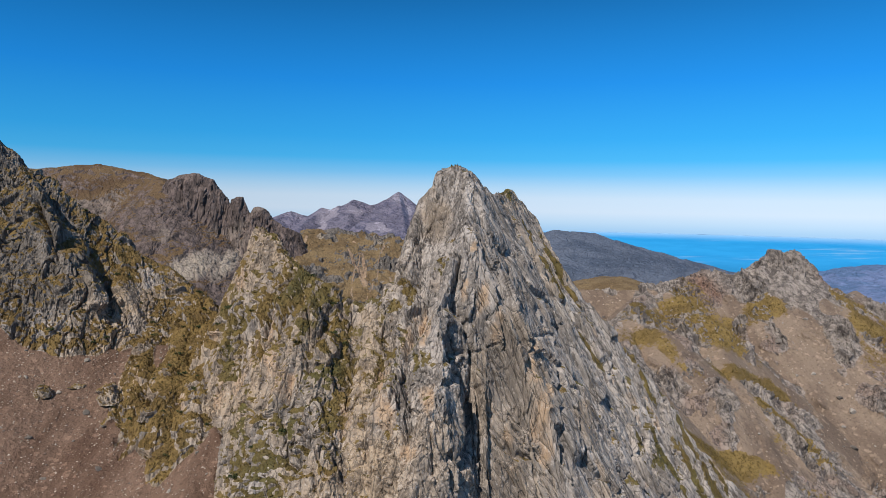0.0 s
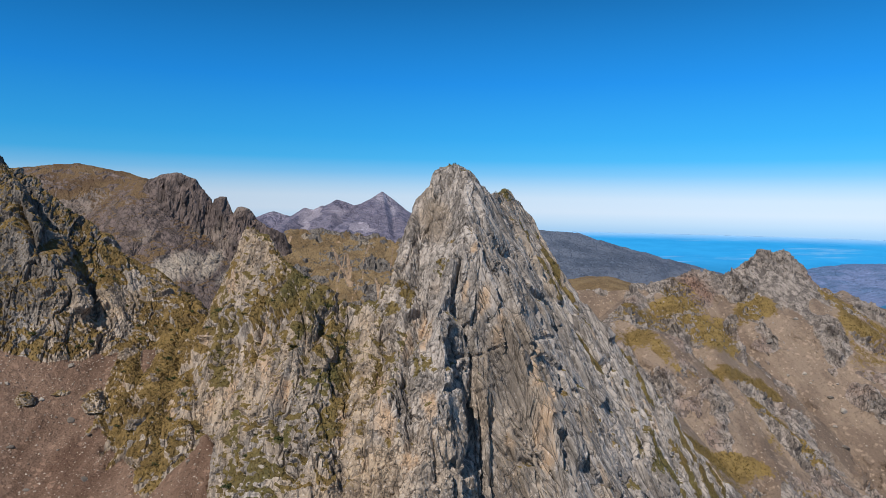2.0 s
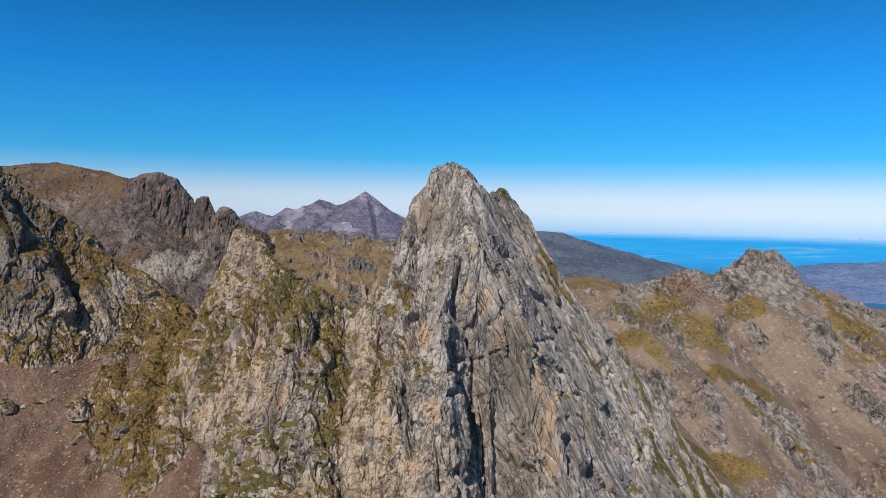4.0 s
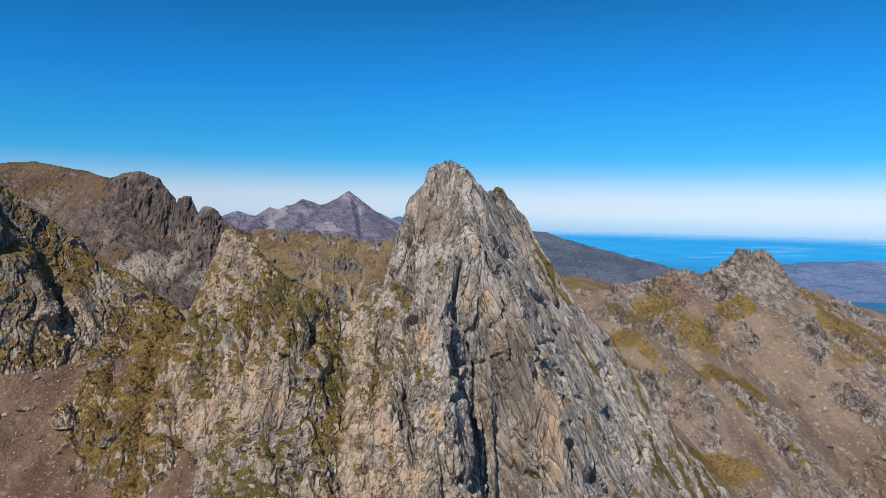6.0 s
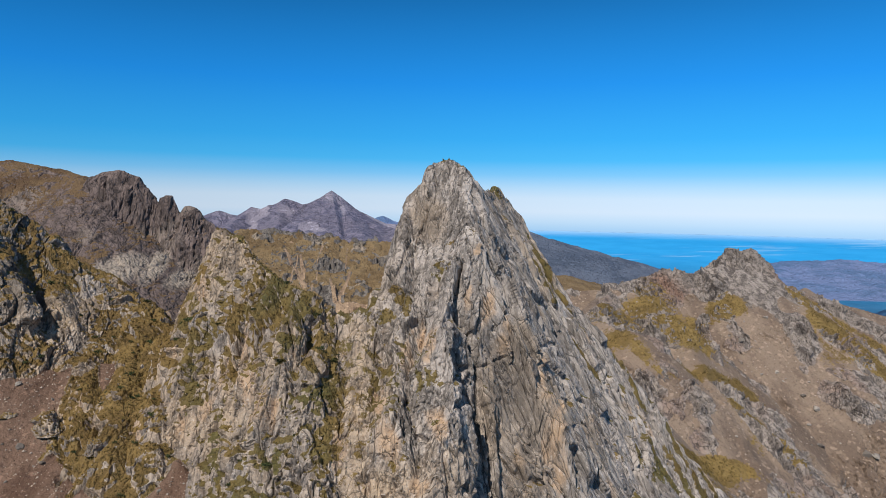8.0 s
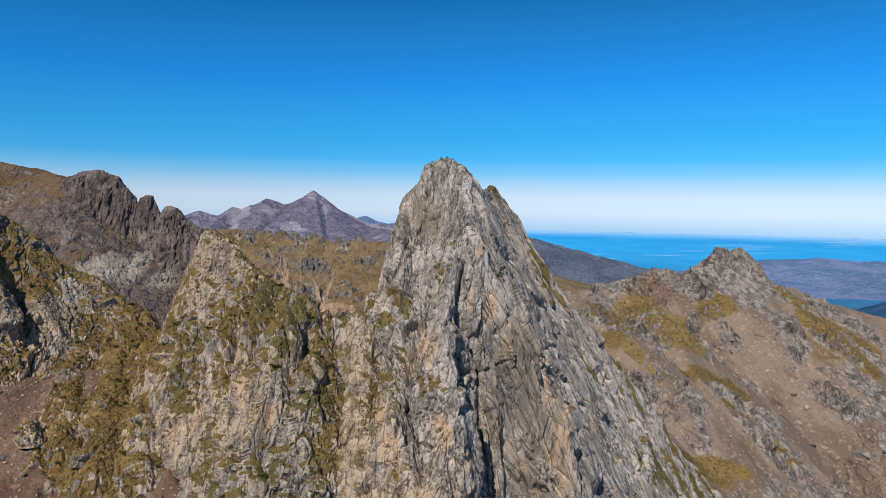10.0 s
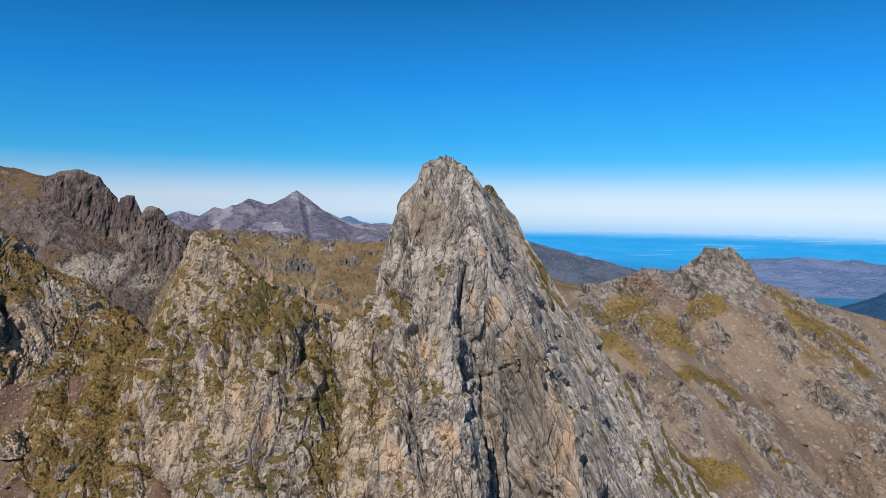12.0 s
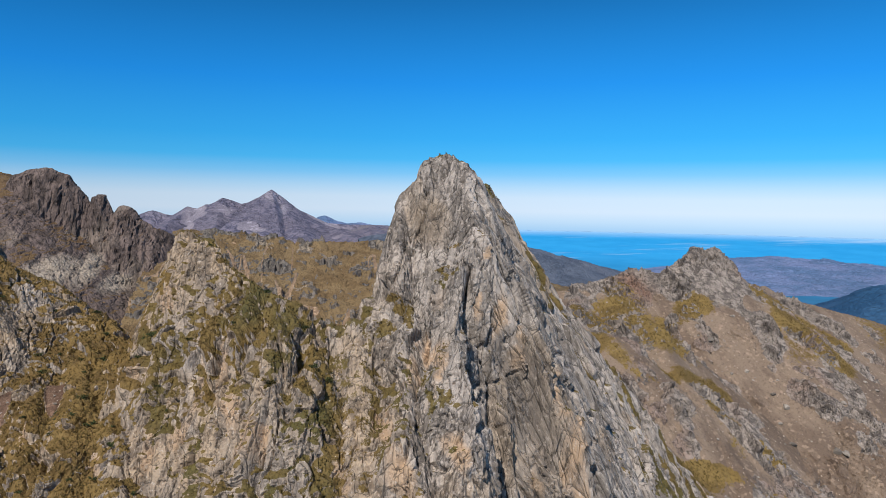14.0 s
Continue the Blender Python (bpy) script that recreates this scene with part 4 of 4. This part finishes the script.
# ---- the ground, one sheet to the horizon ----
t = np.linspace(-1, 1, 381)
axis = np.sign(t) * (np.abs(t) ** 1.8) * 4880
x, y = np.meshgrid(axis, axis)
r = np.hypot(x, y)
squeeze = np.minimum(1, 4880 / np.maximum(r, 1))
x, y = x * squeeze, y * squeeze
r = np.hypot(x, y)
p = np.stack([x, y, 0 * x], -1).reshape(-1, 3)
z = valley(x, y) + (fbm(p * 0.004, 5, 301) * 14 * smooth(300, 900, r.ravel()) * (1 - 0.97 * smooth(2300, 4000, r.ravel()))).reshape(x.shape)
close = np.maximum.reduce([group_height(x, y, g) for g in (SPIRE, BUTTRESS, CLIFF, GRASSY, RIDGE)] + [np.where(y < 290, scree_left(x, y), -99)])
z = np.maximum(z, np.minimum(close - 30, 110))
verts = np.stack([x, y, z], -1).reshape(-1, 3)
# masks by distance for the haze painted on the plain
ob = sheet("ground", verts, quads(x.shape), plain_mat, {"upland": 1 - smooth(500, 1500, r.ravel()), "haze_tint": smooth(1900, 3700, r.ravel()), "mist_tint": 0.7 * smooth(4300, 4880, r.ravel())})
tagged(ob, "hazy blue plain with fields reaching to the horizon", "ground", kind="structure")


# ---- loose things: boulders, outcrops, stones, tufts ----
rng = np.random.default_rng(7)


def boulder_mesh(name, seed, mat, squash=0.75, detail=2):
    """A broken boulder: a cut and roughened ball with flat faces."""
    bm = bmesh.new()
    bmesh.ops.create_icosphere(bm, subdivisions=detail, radius=1)
    r = random.Random(seed)
    for _ in range(7):
        cut = Vector((r.gauss(0, 1), r.gauss(0, 1), r.gauss(0, 1))).normalized()
        at = r.uniform(0.45, 0.8)
        for v in bm.verts:
            over = v.co.dot(cut) - at
            if over > 0:
                v.co -= cut * over
    for v in bm.verts:
        v.co *= 1 + 0.10 * noise.noise(v.co * 2.2 + Vector((seed, 0, 0)))
        v.co.z *= squash
    me = bpy.data.meshes.new(name)
    bm.to_mesh(me)
    bm.free()
    me.materials.append(mat)
    return me


m = Nodes("boulder_stone")
info = m.tree.nodes.new("ShaderNodeObjectInfo")
tone = m.mix(info.outputs["Random"], (0.13, 0.11, 0.095), (0.34, 0.30, 0.26))
tone = m.mix(m.span(m.noise(1.5, 5, 0.65), 0.5, 0.65, 0.0, 0.6), tone, (0.08, 0.07, 0.06))
boulder_mat = m.finish(tone, 0.92, m.noise(3.0, 5, 0.65), 0.6, 0.2)

m = Nodes("scree_stone")
geo = m.tree.nodes.new("ShaderNodeNewGeometry")
tone = m.mix(geo.outputs["Random Per Island"], (0.13, 0.085, 0.06), (0.50, 0.42, 0.35))
stone_mat = m.finish(tone, 0.95)

m = Nodes("dry_grass")
geo = m.tree.nodes.new("ShaderNodeNewGeometry")
tone = m.mix(geo.outputs["Random Per Island"], (0.085, 0.062, 0.017), (0.19, 0.13, 0.042))
grass_mat = m.finish(tone, 0.9)

boulders = [boulder_mesh("boulder", 11 + k, boulder_mat, 0.55 + 0.1 * k) for k in range(5)]


def scatter_boulders(field, box, count, lo, hi, label, group):
    pos = field["p"]
    ok = np.flatnonzero((pos[:, 0] > box[0]) & (pos[:, 0] < box[1]) & (pos[:, 1] > box[2]) & (pos[:, 1] < box[3]) & (field["scree"] > 0.8) & (field["up"] > 0.6))
    if not len(ok):
        return
    for k in rng.choice(ok, count):
        size = lo + (hi - lo) * rng.random() ** 3
        ob = new("boulder", boulders[rng.integers(5)])
        ob.matrix_world = Matrix.Translation(Vector(pos[k]) + Vector((0, 0, 0.12 * size))) @ Euler((rng.normal(0, 0.3), rng.normal(0, 0.3), rng.random() * 6.3)).to_matrix().to_4x4() @ Matrix.Diagonal((size * (0.8 + 0.5 * rng.random()), size, size * 0.8, 1))
        tagged(ob, label, "boulder", group)


scatter_boulders(NEAR, (-165, -45, 165, 240), 70, 0.35, 1.3, "small grey brown boulder lying on the reddish scree", "boulders on the scree slope")
scatter_boulders(RIGHT, (120, 300, 280, 450), 60, 0.5, 2.0, "grey boulder lying on the brown scree gully", "boulders in the scree gully")


def lumps(name, spots, normals_, sizes, mat, label, category, blades=0):
    """Many small stones, or tufts of blades, joined in one mesh."""
    count = len(spots)
    if blades:
        ang = rng.random((count, blades)) * 6.283
        lean = 0.25 + 0.7 * rng.random((count, blades))
        side = np.stack([np.cos(ang), np.sin(ang), 0 * ang], -1)
        across = np.stack([-np.sin(ang), np.cos(ang), 0 * ang], -1)
        tip = side * lean[..., None] + np.array((0, 0, 1.0)) * (0.5 + 0.6 * rng.random((count, blades, 1)))
        base = side * 0.1
        tri = np.stack([base - across * 0.16, base + across * 0.16, tip], 2)
        co = spots[:, None, None, :] + tri * sizes[:, None, None, None] - np.array((0, 0, 0.08))
        co = co.reshape(-1, 3)
        faces = np.arange(len(co)).reshape(-1, 3)
    else:
        octa = np.array([(1, 0, 0), (-0.3, 0.95, 0.1), (-0.4, -0.9, 0), (0.1, 0.1, 0.75), (0.5, -0.1, -0.5)])
        fo = np.array([(0, 1, 3), (1, 2, 3), (2, 0, 3), (1, 0, 4), (2, 1, 4), (0, 2, 4)])
        a = rng.random(count) * 6.283
        rot = np.stack([np.stack([np.cos(a), -np.sin(a), 0 * a], -1), np.stack([np.sin(a), np.cos(a), 0 * a], -1), np.tile((0, 0, 1.0), (count, 1))], 1)
        shape = octa[None] * (0.7 + 0.6 * rng.random((count, 5, 1)))
        co = (np.einsum("nij,nkj->nki", rot, shape) * sizes[:, None, None] + spots[:, None]).reshape(-1, 3)
        faces = (fo[None] + 5 * np.arange(count)[:, None, None]).reshape(-1, 3)
    me = bpy.data.meshes.new(name)
    me.vertices.add(len(co))
    me.vertices.foreach_set("co", co.astype(np.float32).ravel())
    me.loops.add(faces.size)
    me.loops.foreach_set("vertex_index", faces.astype(np.int32).ravel())
    me.polygons.add(len(faces))
    me.polygons.foreach_set("loop_start", np.arange(0, faces.size, 3, dtype=np.int32))
    me.update(calc_edges=True)
    me.materials.append(mat)
    return tagged(new(name, me), label, category, kind="stuff")


def spots_where(field, weight, count, ymax=290):
    w = np.clip(weight, 0, 1) * (field["y0"] < ymax)
    picked = rng.choice(len(w), count, p=w / w.sum())
    return field["p"][picked] + rng.normal(0, 0.12, (count, 3)) * (1, 1, 0), field["n"][picked]


at, nn = spots_where(NEAR, (NEAR["veg"] - 0.35) * (NEAR["up"] > 0.25), 22000)
lumps("grass_tufts", at, nn, 0.25 + 0.45 * rng.random(len(at)), grass_mat, "dry golden and olive grass tufts on rock ledges", "grass", blades=6)
at, nn = spots_where(RIGHT, (RIGHT["veg"] - 0.35) * (RIGHT["up"] > 0.3), 9000, 470)
lumps("grass_tufts", at, nn, 0.45 + 0.6 * rng.random(len(at)), grass_mat, "golden grass tufts on the ridge slope", "grass", blades=5)
at, nn = spots_where(NEAR, (NEAR["scree"] - 0.6) * (NEAR["up"] > 0.5), 16000, 250)
lumps("scree_stones", at, nn, 0.13 + 0.38 * rng.random(len(at)) ** 4, stone_mat, "loose pale and brown stones on the scree", "stones")
at, nn = spots_where(RIGHT, (RIGHT["scree"] - 0.6) * (RIGHT["up"] > 0.5), 7000, 470)
lumps("scree_stones", at, nn, 0.15 + 0.55 * rng.random(len(at)) ** 4, stone_mat, "loose brown stones in the gully", "stones")


def outcrop(spot, size, tall, seed, label):
    """A ribbed rock outcrop with grass on its top, standing out of the scree."""
    k = 46
    u, v = np.meshgrid(np.linspace(0, 2 * np.pi, k), np.linspace(0, 1, k))
    r = np.sqrt(1 - v ** 1.6) + 0.02
    q = np.stack([np.cos(u) * r * size, np.sin(u) * r * size * 0.8, (v * tall - 0.3) * size], -1).reshape(-1, 3)
    out = np.stack([np.cos(u), np.sin(u), 0.4 + 0 * u], -1).reshape(-1, 3)
    rel = rock_relief(q + np.array(spot), 0.15 + 0 * q[:, 0], 0.35, seed)
    q = q + out * rel[:, None]
    me_n = normals(*[q[:, i].reshape(k, k) for i in range(3)])[..., 2].ravel()
    full = q + np.array(spot)
    masks = {"veg": smooth(0.3, 0.7, me_n + 0.3 * fbm(full * 0.3, 3, seed + 1)) * 0.9, "scree": 0 * me_n, "warm": 0 * me_n, "tan": 0.7 + 0 * me_n, "grain": along_dip(full, 0.1 + 0 * me_n)}
    ob = sheet("rock_outcrop", q, quads((k, k)), near_rock, masks, flat=True)
    ob.location = spot
    return tagged(ob, label, "rock outcrop")


def on_near(x_, y_):
    d2 = (NEAR["p"][:, 0] - x_) ** 2 + (NEAR["p"][:, 1] - y_) ** 2
    return tuple(float(c) for c in NEAR["p"][d2.argmin()])


outcrop(on_near(-106, 214.5), 4.0, 1.7, 501, "ribbed rock outcrop with yellow grass standing in the scree")
outcrop(on_near(-125.3, 209.5), 3.0, 1.4, 502, "low dark rock outcrop with grass standing in the scree")
outcrop(on_near(-118, 216.5), 1.8, 0.9, 503, "small dark rock outcrop standing in the scree")
outcrop(on_near(-90, 203), 2.6, 1.5, 504, "small grassy rock outcrop at the spur's foot")


def set_boulder(field, x_, y_, size, turn):
    """One large boulder, sunk a little into the slope."""
    k = ((field["p"][:, 0] - x_) ** 2 + (field["p"][:, 1] - y_) ** 2).argmin()
    ob = new("boulder", boulders[int(turn * 10) % 5])
    ob.matrix_world = Matrix.Translation(Vector(field["p"][k]) + Vector((0, 0, 0.15 * size))) @ Euler((0.2, -0.1, turn)).to_matrix().to_4x4() @ Matrix.Diagonal((size * 1.2, size, size * 0.85, 1))
    return tagged(ob, "large pale boulder lying in the brown scree gully", "boulder", "boulders in the scree gully")


for x_, y_, size, turn in ((238, 339, 2.6, 0.4), (241, 337, 3.0, 1.5), (223, 371, 2.0, 2.1), (226, 364, 2.2, 0.9), (216, 345, 2.2, 2.8), (203, 402, 2.2, 0.2)):
    set_boulder(RIGHT, x_, y_, size, turn)


def shrub_mesh(seed):
    """A low juniper: short twigs and many small leaf clumps with gaps."""
    r = random.Random(seed)
    bm = bmesh.new()
    for _ in range(9):
        a, reach = r.uniform(0, 6.283), r.uniform(0.4, 0.9)
        tip = Vector((math.cos(a) * reach, math.sin(a) * reach, r.uniform(0.3, 0.75)))
        side = Vector((-math.sin(a), math.cos(a), 0)) * 0.04
        bm.faces.new([bm.verts.new(c) for c in (-side, side, tip)])
        for _ in range(26):
            c = tip * r.uniform(0.55, 1.1) + Vector((r.gauss(0, 0.16), r.gauss(0, 0.16), r.gauss(0, 0.11)))
            u = Vector((r.gauss(0, 1), r.gauss(0, 1), r.gauss(0, 1))).normalized() * r.uniform(0.07, 0.15)
            w = u.orthogonal().normalized() * r.uniform(0.05, 0.12)
            bm.faces.new([bm.verts.new(k) for k in (c - u, c + w, c + u, c - w)])
    me = bpy.data.meshes.new("shrub")
    bm.to_mesh(me)
    bm.free()
    me.materials.append(shrub_mat)
    return me


m = Nodes("juniper_green")
geo = m.tree.nodes.new("ShaderNodeNewGeometry")
shrub_mat = m.finish(m.mix(geo.outputs["Random Per Island"], (0.018, 0.026, 0.010), (0.06, 0.07, 0.022)), 0.85)
shrubs = [shrub_mesh(40 + k) for k in range(4)]
w = ((NEAR["veg"] > 0.55) & (NEAR["up"] > 0.45) & (NEAR["p"][:, 0] < -20) & (NEAR["y0"] < 275)).astype(float)
for k in rng.choice(len(w), 110, p=w / w.sum()):
    ob = new("shrub", shrubs[rng.integers(4)])
    size = 0.7 + 1.1 * rng.random() ** 2
    ob.matrix_world = Matrix.Translation(Vector(NEAR["p"][k]) - Vector((0, 0, 0.05))) @ Euler((0, 0, rng.random() * 6.3)).to_matrix().to_4x4() @ Matrix.Diagonal((size, size, size * 0.8, 1))
    tagged(ob, "dark green juniper shrub on a grassy rock ledge", "shrub", "shrubs on the spur")
